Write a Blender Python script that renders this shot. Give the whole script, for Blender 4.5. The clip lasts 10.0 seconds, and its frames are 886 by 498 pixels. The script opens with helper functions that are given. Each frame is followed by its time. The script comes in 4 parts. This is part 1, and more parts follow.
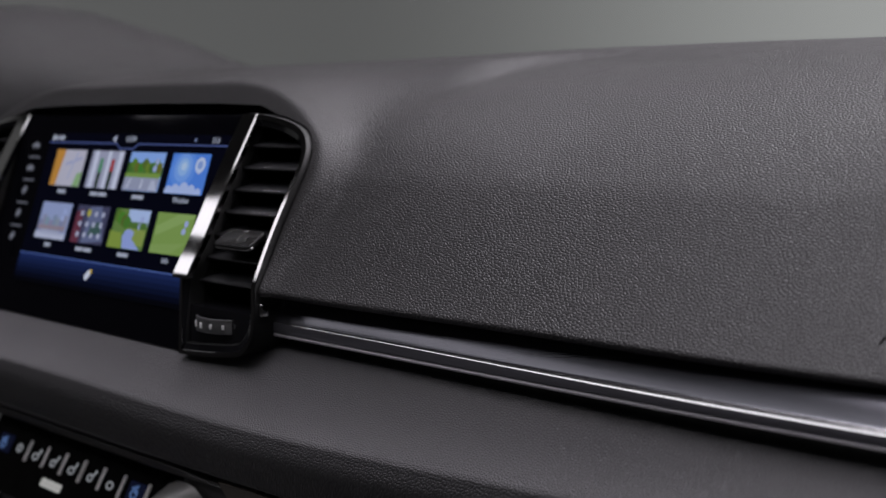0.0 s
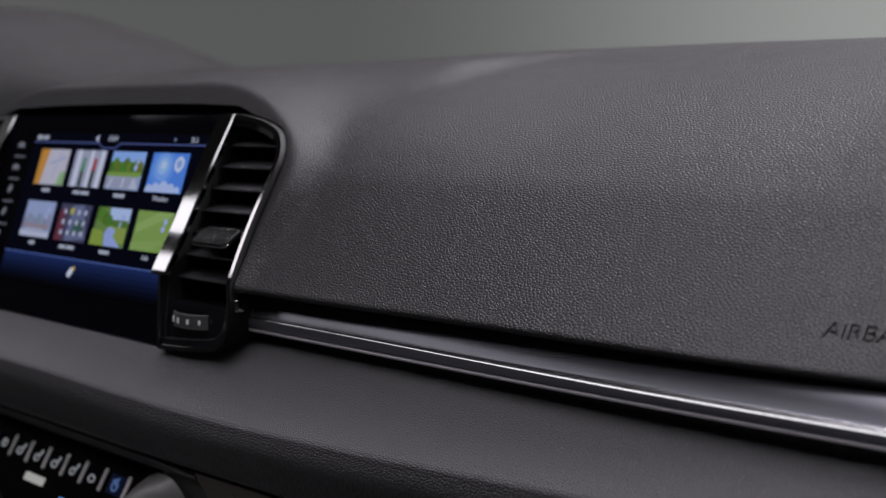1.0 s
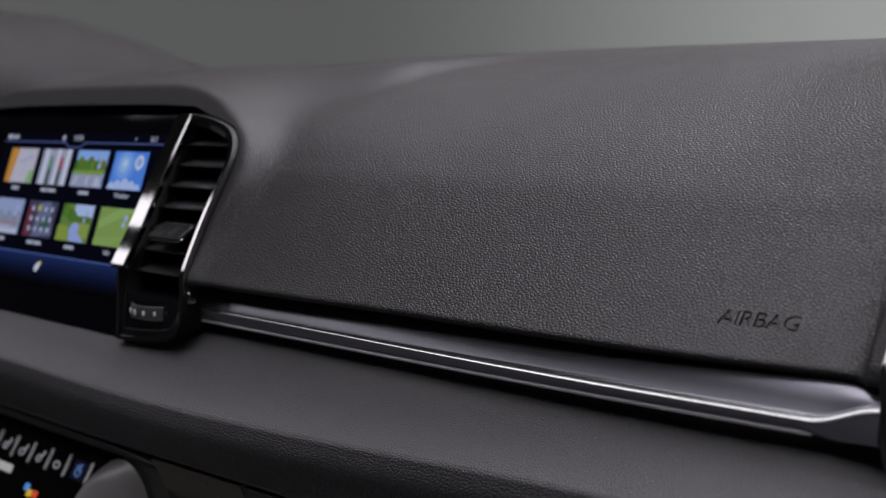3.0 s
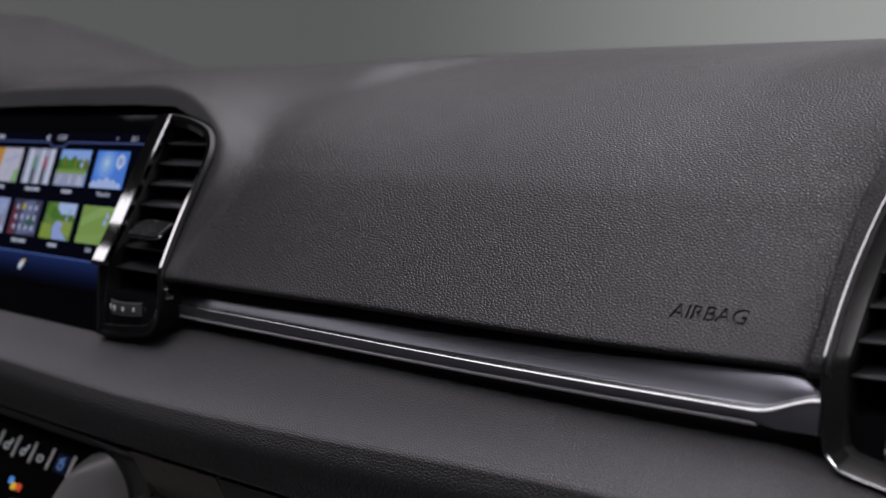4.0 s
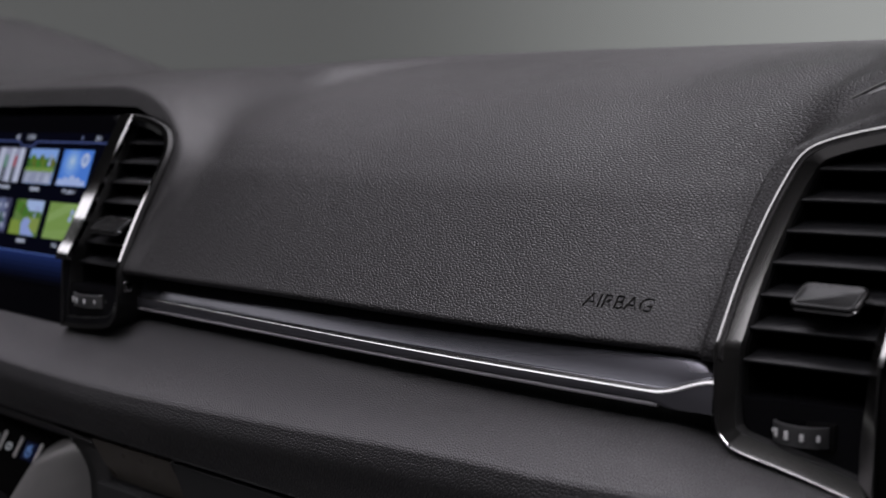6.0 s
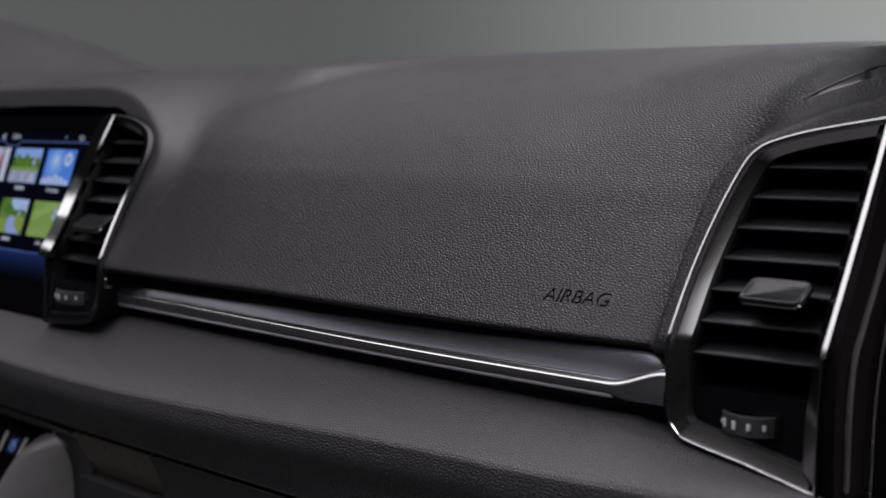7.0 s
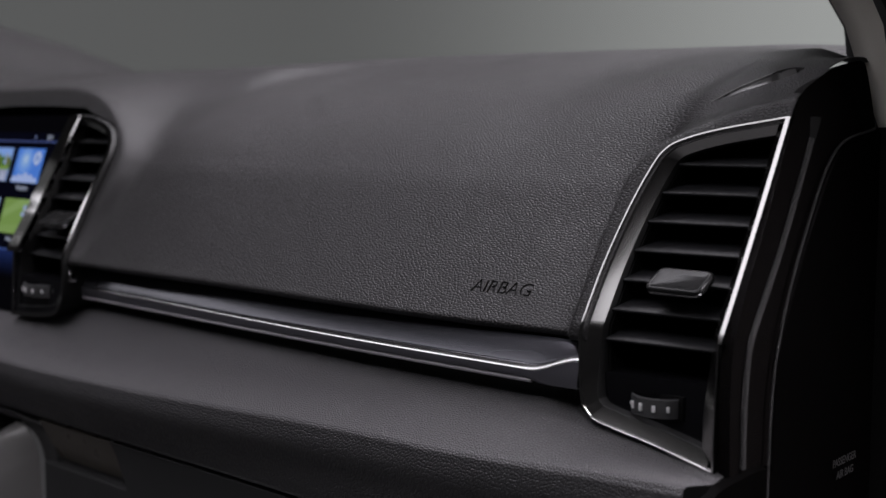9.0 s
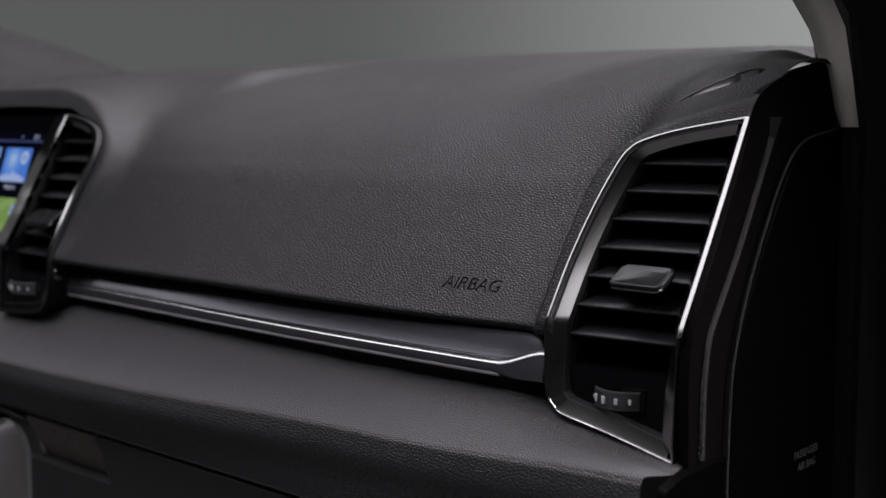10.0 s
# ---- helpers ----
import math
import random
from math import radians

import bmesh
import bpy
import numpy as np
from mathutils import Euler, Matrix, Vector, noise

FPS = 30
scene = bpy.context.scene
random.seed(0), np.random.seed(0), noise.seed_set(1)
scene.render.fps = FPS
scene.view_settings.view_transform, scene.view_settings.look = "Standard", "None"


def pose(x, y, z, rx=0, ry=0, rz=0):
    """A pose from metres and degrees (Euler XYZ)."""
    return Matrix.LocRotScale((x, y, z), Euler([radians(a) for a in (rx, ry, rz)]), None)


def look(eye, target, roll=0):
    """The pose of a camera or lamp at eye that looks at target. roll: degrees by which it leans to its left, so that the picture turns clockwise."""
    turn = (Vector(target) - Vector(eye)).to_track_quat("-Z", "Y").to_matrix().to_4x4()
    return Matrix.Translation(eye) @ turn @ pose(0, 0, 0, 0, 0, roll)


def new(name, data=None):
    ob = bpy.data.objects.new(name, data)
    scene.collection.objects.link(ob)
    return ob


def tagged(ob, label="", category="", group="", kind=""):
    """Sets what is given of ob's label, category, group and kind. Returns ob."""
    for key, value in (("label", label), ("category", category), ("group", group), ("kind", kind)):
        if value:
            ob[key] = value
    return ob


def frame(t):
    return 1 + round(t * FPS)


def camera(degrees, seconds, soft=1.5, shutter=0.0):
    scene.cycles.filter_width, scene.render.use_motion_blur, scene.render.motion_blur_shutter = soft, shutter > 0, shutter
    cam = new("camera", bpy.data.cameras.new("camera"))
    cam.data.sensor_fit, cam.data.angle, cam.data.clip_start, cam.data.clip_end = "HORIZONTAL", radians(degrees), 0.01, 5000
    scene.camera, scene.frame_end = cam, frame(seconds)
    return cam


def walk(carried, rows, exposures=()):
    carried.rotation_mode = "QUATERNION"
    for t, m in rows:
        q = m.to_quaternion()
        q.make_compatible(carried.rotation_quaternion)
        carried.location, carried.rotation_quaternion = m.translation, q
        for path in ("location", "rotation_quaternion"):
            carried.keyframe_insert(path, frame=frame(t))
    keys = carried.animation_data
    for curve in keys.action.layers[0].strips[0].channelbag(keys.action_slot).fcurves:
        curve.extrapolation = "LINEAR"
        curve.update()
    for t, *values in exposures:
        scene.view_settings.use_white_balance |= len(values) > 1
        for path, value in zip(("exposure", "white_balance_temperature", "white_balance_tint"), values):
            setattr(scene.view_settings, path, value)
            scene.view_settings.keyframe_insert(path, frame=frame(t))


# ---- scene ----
# ---------------------------------------------------------------- camera
cam = camera(38.0, 10.0)
cam.data.dof.use_dof = True
cam.data.dof.focus_distance = 0.66
cam.data.dof.aperture_fstop = 8.0
YAW, PITCH = 45.63, -5.70
# a slider parallel to the dashboard: seconds and metres along it
SLIDE = [(0.0, 0.0), (0.5, 0.0120), (1.0, 0.0246), (1.5, 0.0370), (2.0, 0.0495), (2.5, 0.0620), (3.0, 0.0746), (3.5, 0.0871),
         (4.0, 0.0997), (4.5, 0.1122), (5.0, 0.1246), (5.5, 0.1370), (6.0, 0.1496), (6.5, 0.1621), (7.0, 0.1746), (7.5, 0.1869),
         (8.0, 0.1993), (8.5, 0.2114), (9.0, 0.2236), (9.5, 0.2345), (10.0, 0.2449)]
walk(cam, [(t, pose(0.785 + s, -0.46, 1.0, 90 + PITCH, 0, YAW)) for t, s in SLIDE])

# ---------------------------------------------------------------- light
world = bpy.data.worlds.new("studio_air")
scene.world = world
world.use_nodes = True
world.node_tree.nodes["Background"].inputs[0].default_value = (0.75, 0.85, 1.0, 1)
world.node_tree.nodes["Background"].inputs[1].default_value = 0.05
scene.view_settings.exposure = 0.0


def softbox(name, eye, target, w, h, watts, col=(1, 1, 1)):
    lamp = bpy.data.lights.new(name, "AREA")
    lamp.shape, lamp.size, lamp.size_y, lamp.energy, lamp.color = "RECTANGLE", w, h, watts, col
    ob = new(name, lamp)
    ob.matrix_world = look(eye, target)
    return ob


softbox("front_softbox", (0.30, 1.35, 3.2), (0.50, 0.05, 1.0), 1.7, 1.0, 47, (1.03, 0.99, 1.06))
# fill light added from above, where no lamp is known
softbox("added_overhead_fill", (0.0, -0.25, 2.8), (0.20, -0.05, 0.9), 2.4, 0.9, 39, (1.03, 0.98, 1.08))
softbox("passenger_side_softbox", (1.90, 1.00, 2.5), (0.4, 0.0, 0.9), 1.6, 1.2, 125, (1.03, 0.98, 1.06))
softbox("rear_strip_light", (-0.28, -1.567, 2.68), (-0.299, -1.31, 0.0), 8.65, 0.58, 31, (1.0, 0.98, 1.05))


# ---------------------------------------------------------------- materials
def mat(name, col, rough=0.5, metal=0.0, spec=0.5, coat=0.0):
    m = bpy.data.materials.new(name)
    m.use_nodes = True
    b = m.node_tree.nodes["Principled BSDF"]
    b.inputs["Base Color"].default_value = (*col, 1)
    b.inputs["Roughness"].default_value = rough
    b.inputs["Metallic"].default_value = metal
    b.inputs["Specular IOR Level"].default_value = spec
    b.inputs["Coat Weight"].default_value = coat
    return m


def node(m, kind, **kw):
    n = m.node_tree.nodes.new(kind)
    for k, v in kw.items():
        n.inputs[k.replace("_", " ")].default_value = v
    return n


def wire(m, a, ao, b, bi):
    m.node_tree.links.new(a.outputs[ao], b.inputs[bi])


def vary_rough(m, lo, hi, scale=60.0, detail=4.0):
    b = m.node_tree.nodes["Principled BSDF"]
    tc = node(m, "ShaderNodeTexCoord")
    no = node(m, "ShaderNodeTexNoise", Scale=scale, Detail=detail)
    mr = node(m, "ShaderNodeMapRange", To_Min=lo, To_Max=hi, From_Min=0.3, From_Max=0.7)
    wire(m, tc, "Object", no, "Vector")
    wire(m, no, "Fac", mr, "Value")
    wire(m, mr, "Result", b, "Roughness")
    return m


def leather(name, col, rough, grain=560.0, strength=0.5, dist=0.0006, spec=0.40):
    """Embossed soft-touch plastic: pebbles with creases between them, the creases' shade put into the colour, finer
    wrinkles, faint large stains.
    """
    m = mat(name, col, rough, spec=spec)
    b = m.node_tree.nodes["Principled BSDF"]
    tc = node(m, "ShaderNodeTexCoord")
    flat = m.node_tree.nodes.new("ShaderNodeCombineXYZ")
    for axis, along in (("X", (1.0, 0.6, -0.6)), ("Y", (0.0, 1.0, 1.0))):
        dot = m.node_tree.nodes.new("ShaderNodeVectorMath")
        dot.operation = "DOT_PRODUCT"
        dot.inputs[1].default_value = along
        wire(m, tc, "Object", dot, 0)
        wire(m, dot, "Value", flat, axis)
    warp = node(m, "ShaderNodeTexNoise", Scale=grain * 0.6, Detail=2.0)
    mix = m.node_tree.nodes.new("ShaderNodeMixRGB")
    mix.blend_type = "ADD"
    mix.inputs[0].default_value = 0.55 / grain
    wire(m, flat, "Vector", warp, "Vector")
    wire(m, flat, "Vector", mix, 1)
    wire(m, warp, "Color", mix, 2)
    vor = node(m, "ShaderNodeTexVoronoi", Scale=grain)
    vor.feature, vor.voronoi_dimensions = "DISTANCE_TO_EDGE", "2D"
    wire(m, mix, "Color", vor, "Vector")
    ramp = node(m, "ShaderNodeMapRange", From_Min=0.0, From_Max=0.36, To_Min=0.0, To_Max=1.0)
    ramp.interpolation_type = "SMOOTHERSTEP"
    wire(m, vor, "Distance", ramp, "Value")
    fine = node(m, "ShaderNodeTexNoise", Scale=grain * 2.2, Detail=3.0)
    wire(m, tc, "Object", fine, "Vector")
    add = m.node_tree.nodes.new("ShaderNodeMath")
    add.operation = "MULTIPLY_ADD"
    wire(m, fine, "Fac", add, 0)
    add.inputs[1].default_value = 0.10
    wire(m, ramp, "Result", add, 2)
    bump = node(m, "ShaderNodeBump", Strength=strength, Distance=dist)
    wire(m, add, "Value", bump, "Height")
    wire(m, bump, "Normal", b, "Normal")
    # shade of the creases painted into the base colour, besides the bump
    crease_shade = node(m, "ShaderNodeMixRGB", Color1=(*[c * 0.72 for c in col], 1), Color2=(*[c * 1.06 for c in col], 1))
    wire(m, ramp, "Result", crease_shade, 0)
    wire(m, crease_shade, "Color", b, "Base Color")
    big = node(m, "ShaderNodeTexNoise", Scale=14.0, Detail=4.0)
    wire(m, tc, "Object", big, "Vector")
    mr = node(m, "ShaderNodeMapRange", From_Min=0.3, From_Max=0.7, To_Min=rough - 0.06, To_Max=rough + 0.06)
    wire(m, big, "Fac", mr, "Value")
    wire(m, mr, "Result", b, "Roughness")
    return m


def glow(name, col, power):
    m = mat(name, (0.002, 0.002, 0.002), 0.06, spec=0.06)
    b = m.node_tree.nodes["Principled BSDF"]
    b.inputs["Emission Color"].default_value = (*col, 1)
    b.inputs["Emission Strength"].default_value = power
    return m


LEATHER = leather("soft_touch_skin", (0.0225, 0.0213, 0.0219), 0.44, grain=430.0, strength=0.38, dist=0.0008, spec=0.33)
# next two: paler copies of the pad's skin, missing light put into their colour
HOOD_SKIN_LIT = leather("lit_hood_skin", (0.055, 0.0535, 0.054), 0.55, grain=560.0, strength=0.5, dist=0.0006)
LEATHER_LOW_LIT = leather("lit_lower_skin", (0.097, 0.094, 0.097), 0.52, grain=520.0, strength=0.9, dist=0.0007)
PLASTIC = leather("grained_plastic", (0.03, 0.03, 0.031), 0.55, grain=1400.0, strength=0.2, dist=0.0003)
SATIN = vary_rough(mat("satin_black_plastic", (0.012, 0.012, 0.013), 0.4, spec=0.3), 0.38, 0.5)
MATT = vary_rough(mat("matt_black_plastic", (0.010, 0.010, 0.010), 0.6, spec=0.3), 0.5, 0.65)
GLOSS = vary_rough(mat("gloss_black_plastic", (0.006, 0.006, 0.007), 0.08, spec=0.5), 0.05, 0.14)
CHROME = vary_rough(mat("bright_chrome", (0.50, 0.49, 0.49), 0.05, 1.0), 0.035, 0.075)
SMOKE = vary_rough(mat("smoked_metal_trim", (0.44, 0.43, 0.42), 0.2, 1.0), 0.18, 0.22, 9)
DARK_CHROME = vary_rough(mat("dark_chrome", (0.70, 0.69, 0.69), 0.16, 1.0), 0.14, 0.18, 9)
DECOR = vary_rough(mat("dark_decor_lacquer", (0.105, 0.105, 0.118), 0.22, 0.7), 0.20, 0.25, 9)
SOFT_CHROME = vary_rough(mat("soft_chrome", (0.50, 0.49, 0.485), 0.13, 1.0), 0.11, 0.15, 9)
BLACK_GLASS = vary_rough(mat("black_screen_glass", (0.002, 0.002, 0.003), 0.03, spec=0.10), 0.02, 0.05)
# near-black that puts the shade inside ducts, slots and gaps into the colour
VOID = mat("cavity_shade_black", (0.004, 0.004, 0.004), 0.9, spec=0.1)
SILVER = vary_rough(mat("satin_silver_paint", (0.26, 0.25, 0.245), 0.4, 0.5), 0.35, 0.5)
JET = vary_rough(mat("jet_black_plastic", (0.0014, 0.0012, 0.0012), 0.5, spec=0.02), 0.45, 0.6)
WHITE = mat("white_print", (0.75, 0.75, 0.75), 0.5)
PALE = vary_rough(mat("pale_pillar_cloth", (0.85, 0.82, 0.76), 0.85), 0.8, 0.9)
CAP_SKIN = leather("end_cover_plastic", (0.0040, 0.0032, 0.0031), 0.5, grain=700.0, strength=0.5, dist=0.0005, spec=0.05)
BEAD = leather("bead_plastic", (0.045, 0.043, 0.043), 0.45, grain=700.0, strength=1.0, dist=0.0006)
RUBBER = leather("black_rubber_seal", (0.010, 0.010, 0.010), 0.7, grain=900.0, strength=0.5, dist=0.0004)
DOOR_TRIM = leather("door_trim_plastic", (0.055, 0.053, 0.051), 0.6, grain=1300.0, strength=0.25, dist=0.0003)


# ---------------------------------------------------------------- mesh helpers
def thing(name, at=(0, 0, 0), **tags):
    ob = new(name)
    ob.location = at
    ob.empty_display_size = 0.02
    return tagged(ob, **tags)


def part(name, bm, material, parent, label="", sharp=40.0):
    bmesh.ops.recalc_face_normals(bm, faces=bm.faces)
    me = bpy.data.meshes.new(name)
    bm.to_mesh(me)
    bm.free()
    me.materials.append(material)
    me.polygons.foreach_set("use_smooth", [True] * len(me.polygons))
    me.set_sharp_from_angle(angle=radians(sharp))
    ob = new(name, me)
    if parent is not None:
        ob.parent = parent
        up, off = parent, Vector((0, 0, 0))
        while up is not None:
            off += Vector(up.location)
            up = up.parent
        me.transform(Matrix.Translation(-off))
    if label:
        ob["label"] = label
    return ob


def lerp(a, b, t):
    return a + (b - a) * t


def ease(a, b, x):
    t = min(1.0, max(0.0, (x - a) / (b - a)))
    return t * t * (3 - 2 * t)


def spline(points, n):
    """A smooth line through a few points, n samples."""
    p = [Vector(q) for q in points]
    p = [p[0] * 2 - p[1]] + p + [p[-1] * 2 - p[-2]]
    out = []
    m = len(p) - 3
    for k in range(n):
        u = k / (n - 1) * m
        i = min(int(u), m - 1)
        t = u - i
        a, b, c, d = p[i:i + 4]
        out.append(0.5 * (2 * b + (c - a) * t + (2 * a - 5 * b + 4 * c - d) * t * t + (3 * b - a - 3 * c + d) * t ** 3))
    return out


def skin(bm, rows, closed=False):
    """Faces between successive rows of points."""
    vs = [[bm.verts.new(p) for p in r] for r in rows]
    for r0, r1 in zip(vs, vs[1:]):
        n = len(r0)
        for j in range(n if closed else n - 1):
            k = (j + 1) % n
            bm.faces.new((r0[j], r0[k], r1[k], r1[j]))
    return vs


def sheet(rows, closed=False):
    bm = bmesh.new()
    skin(bm, rows, closed)
    return bm


def block(c, size, bev=0.0, seg=2, rot=None):
    bm = bmesh.new()
    bmesh.ops.create_cube(bm, size=1)
    bmesh.ops.scale(bm, vec=size, verts=bm.verts)
    if bev:
        bmesh.ops.bevel(bm, geom=bm.edges[:], offset=bev, segments=seg, affect="EDGES", profile=0.6)
    if rot is not None:
        bmesh.ops.transform(bm, matrix=rot, verts=bm.verts)
    bmesh.ops.translate(bm, vec=c, verts=bm.verts)
    return bm


def tube(path, r, n=8):
    """A round bar along a path."""
    bm = bmesh.new()
    rows = []
    for i, p in enumerate(path):
        a, b = Vector(path[max(i - 1, 0)]), Vector(path[min(i + 1, len(path) - 1)])
        d = (b - a).normalized()
        s = d.cross(Vector((0, 0, 1)))
        s = s.normalized() if s.length > 1e-4 else Vector((1, 0, 0))
        u = s.cross(d)
        rows.append([Vector(p) + r * (math.cos(q) * s + math.sin(q) * u) for q in [2 * math.pi * k / n for k in range(n)]])
    vs = skin(bm, rows, True)
    bm.faces.new(vs[0])
    bm.faces.new(vs[-1])
    return bm


def text_mesh(words, size, m, depth=0.0002, space=1.0, bold=0.0):
    cu = bpy.data.curves.new("lettering", "FONT")
    cu.body, cu.size, cu.extrude, cu.align_x, cu.align_y, cu.space_character = words, size, depth, "CENTER", "CENTER", space
    cu.resolution_u, cu.offset = 3, bold
    ob = new("lettering", cu)
    me = bpy.data.meshes.new_from_object(ob.evaluated_get(bpy.context.evaluated_depsgraph_get()))
    bm = bmesh.new()
    bm.from_mesh(me)
    bmesh.ops.remove_doubles(bm, verts=bm.verts, dist=size * 0.0005)
    bmesh.ops.transform(bm, matrix=m, verts=bm.verts)
    bpy.data.objects.remove(ob)
    bpy.data.meshes.remove(me)
    return bm


# ---------------------------------------------------------------- studio round the car
def backdrop():
    m = bpy.data.materials.new("glowing_studio_wall")
    m.use_nodes = True
    b = m.node_tree.nodes["Principled BSDF"]
    b.inputs["Base Color"].default_value = (0.1, 0.1, 0.1, 1)
    b.inputs["Roughness"].default_value = 0.9
    tc = node(m, "ShaderNodeTexCoord")
    sep = m.node_tree.nodes.new("ShaderNodeSeparateXYZ")
    wire(m, tc, "Object", sep, 0)
    # the light on the wall, brighter to the right, is put in as emission
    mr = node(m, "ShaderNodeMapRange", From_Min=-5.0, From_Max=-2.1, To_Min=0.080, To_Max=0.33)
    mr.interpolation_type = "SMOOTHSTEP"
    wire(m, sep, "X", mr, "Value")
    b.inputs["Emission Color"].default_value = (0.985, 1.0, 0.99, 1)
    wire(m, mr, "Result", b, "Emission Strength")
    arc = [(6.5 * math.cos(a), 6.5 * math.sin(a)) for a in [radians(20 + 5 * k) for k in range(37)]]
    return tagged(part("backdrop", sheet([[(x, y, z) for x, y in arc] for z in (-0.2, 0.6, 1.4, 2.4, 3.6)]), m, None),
                  "plain grey studio wall behind the windscreen, its light put in as glow", "backdrop", kind="structure")


backdrop()
FLOOR = vary_rough(mat("studio_floor_paint", (0.05, 0.05, 0.05), 0.5), 0.4, 0.6, 6)
tagged(part("floor", block((0, 0, -0.05), (14, 14, 0.1)), FLOOR, None), "dark grey painted studio floor under the car", "floor", kind="structure")
WALLM = vary_rough(mat("studio_dark_wall", (0.05, 0.05, 0.05), 0.8), 0.7, 0.9, 4)
tagged(part("wall_south", block((0, -7.05, 1.8), (14, 0.1, 3.8)), WALLM, None), "dark plain studio wall", "wall", kind="structure")
# two unseen side walls, added to keep the world's light out of glossy reflections
tagged(part("wall_west", block((-6.7, -4.6, 1.75), (0.1, 4.8, 3.9)), WALLM, None), "unseen dark side wall added to close the studio", "wall", kind="structure")
tagged(part("wall_east", block((6.7, -2.4, 1.75), (0.1, 9.2, 3.9)), WALLM, None), "unseen dark side wall added to close the studio", "wall", kind="structure")
tagged(part("bulkhead", block((-0.10, 0.56, 0.49), (1.7, 0.04, 0.98)), WALLM, None), "dark plain car bulkhead under the windscreen", "bulkhead", kind="structure")
tagged(part("ceiling", block((0, 0, 3.75), (14, 14, 0.1)), WALLM, None), "dark plain studio ceiling", "ceiling", kind="structure")

# ---------------------------------------------------------------- outlines of the vents
# the vents' outlines seen from the front: metres from the straight edge, and height, from the sharp upper corner round
BESIDE_SCREEN = [(0.0, 1.0046), (0.018, 1.0035), (0.040, 1.0005), (0.061, 0.9945), (0.0718, 0.986), (0.0762, 0.975), (0.0763, 0.960), (0.0754, 0.942), (0.0757, 0.922),
                 (0.0768, 0.902), (0.0775, 0.887), (0.0758, 0.8745), (0.0660, 0.8640), (0.050, 0.8605), (0.025, 0.8580), (0.0, 0.8565)]
BESIDE_DOOR = [(0.0, 1.0022), (0.0315, 0.9965), (0.0490, 0.9915), (0.0562, 0.9870), (0.0605, 0.9790), (0.0655, 0.9590), (0.0690, 0.9330), (0.0698, 0.9070), (0.0698, 0.8950),
               (0.0680, 0.8720), (0.0640, 0.8645), (0.0570, 0.8606), (0.030, 0.8545), (0.0, 0.8465)]


def loop_of(pts, n=96):
    a = [(p.x, p.z) for p in spline([(x, 0, z) for x, z in pts], n)]
    inner = [(0.0, lerp(pts[-1][1], pts[0][1], (i + 1) / 31)) for i in range(30)]
    return a + inner


def inset(loop, d):
    """The loop drawn in by d."""
    out = []
    n = len(loop)
    for i in range(n):
        (x0, z0), (x1, z1), (x2, z2) = loop[i - 1], loop[i], loop[(i + 1) % n]
        e, f = Vector((x1 - x0, z1 - z0)).normalized(), Vector((x2 - x1, z2 - z1)).normalized()
        na, nb = Vector((e.y, -e.x)), Vector((f.y, -f.x))
        m = (na + nb)
        m = m / max(0.6, m.length_squared / 2) if m.length > 1e-6 else na
        out.append((x1 + m.x * d / 1.0, z1 + m.y * d / 1.0))
    return out


# ---------------------------------------------------------------- dashboard, upper pad
# section of the padded airbag panel: metres behind and above its lower edge
PANEL = spline([(0, 0, 0), (0, 0.0160, 0.0168), (0, 0.036, 0.0385), (0, 0.0600, 0.0655)], 25)
PANEL += spline([(0, 0.0600, 0.0655), (0, 0.0845, 0.0862), (0, 0.108, 0.1020), (0, 0.14, 0.1180), (0, 0.18, 0.1310), (0, 0.23, 0.1405), (0, 0.30, 0.1470), (0, 0.40, 0.1490), (0, 0.52, 0.144)], 49)[1:]
PANEL_Y = np.linspace(0.0, 0.52, 1041)
PANEL_Z = np.interp(PANEL_Y, [p.y for p in PANEL], [p.z for p in PANEL])
# the bend half-way up is a soft one
PANEL_Z[10:-10] = np.convolve(PANEL_Z, np.ones(21) / 21, "valid")
HOOD_TOP = spline([(0, 0.0, 1.0120), (0, 0.0300, 1.0225), (0, 0.0450, 1.0265), (0, 0.08, 1.0325), (0, 0.16, 1.040), (0, 0.30, 1.0435), (0, 0.55, 1.034)], 49)
POD_TOP = spline([(0, 0.04, 1.0050), (0, 0.0690, 1.0120), (0, 0.092, 1.0195), (0, 0.125, 1.0275), (0, 0.17, 1.0290), (0, 0.30, 1.0270), (0, 0.55, 1.015)], 49)
MIDDLE, LIP_Z = -0.041, 0.902


def soft_step(a, b, x):
    t = np.clip((x - a) / (b - a), 0.0, 1.0)
    return t * t * (3 - 2 * t)


def soft_max(a, b, r):
    h = np.maximum(r - np.abs(a - b), 0.0) / r
    return np.maximum(a, b) + h * h * h * r / 6


def soft_min(a, b, r):
    h = np.maximum(r - np.abs(a - b), 0.0) / r
    return np.minimum(a, b) - h * h * h * r / 6


def vent_face(z):
    return -0.0245 + 0.53 * (z - 0.9045) if z > 0.9045 else -0.0245 - 0.048 * (0.9045 - z)


def vent_faces(z):
    return np.where(z > 0.9045, -0.0245 + 0.53 * (z - 0.9045), -0.0245 - 0.048 * (0.9045 - z))


def bow(x):
    """How far forward the lower edge of the panel lies."""
    return np.where(x < 0.62, -0.0125 + 0.0190 * np.maximum(0.0, (x - 0.36) / 0.26) ** 2, 0.0065 + 0.146 * (x - 0.62))


def lip_z(x):
    """Height of the panel's lower edge, which falls a little towards the door."""
    return LIP_Z - 0.0014 * soft_step(0.33, 0.56, x)


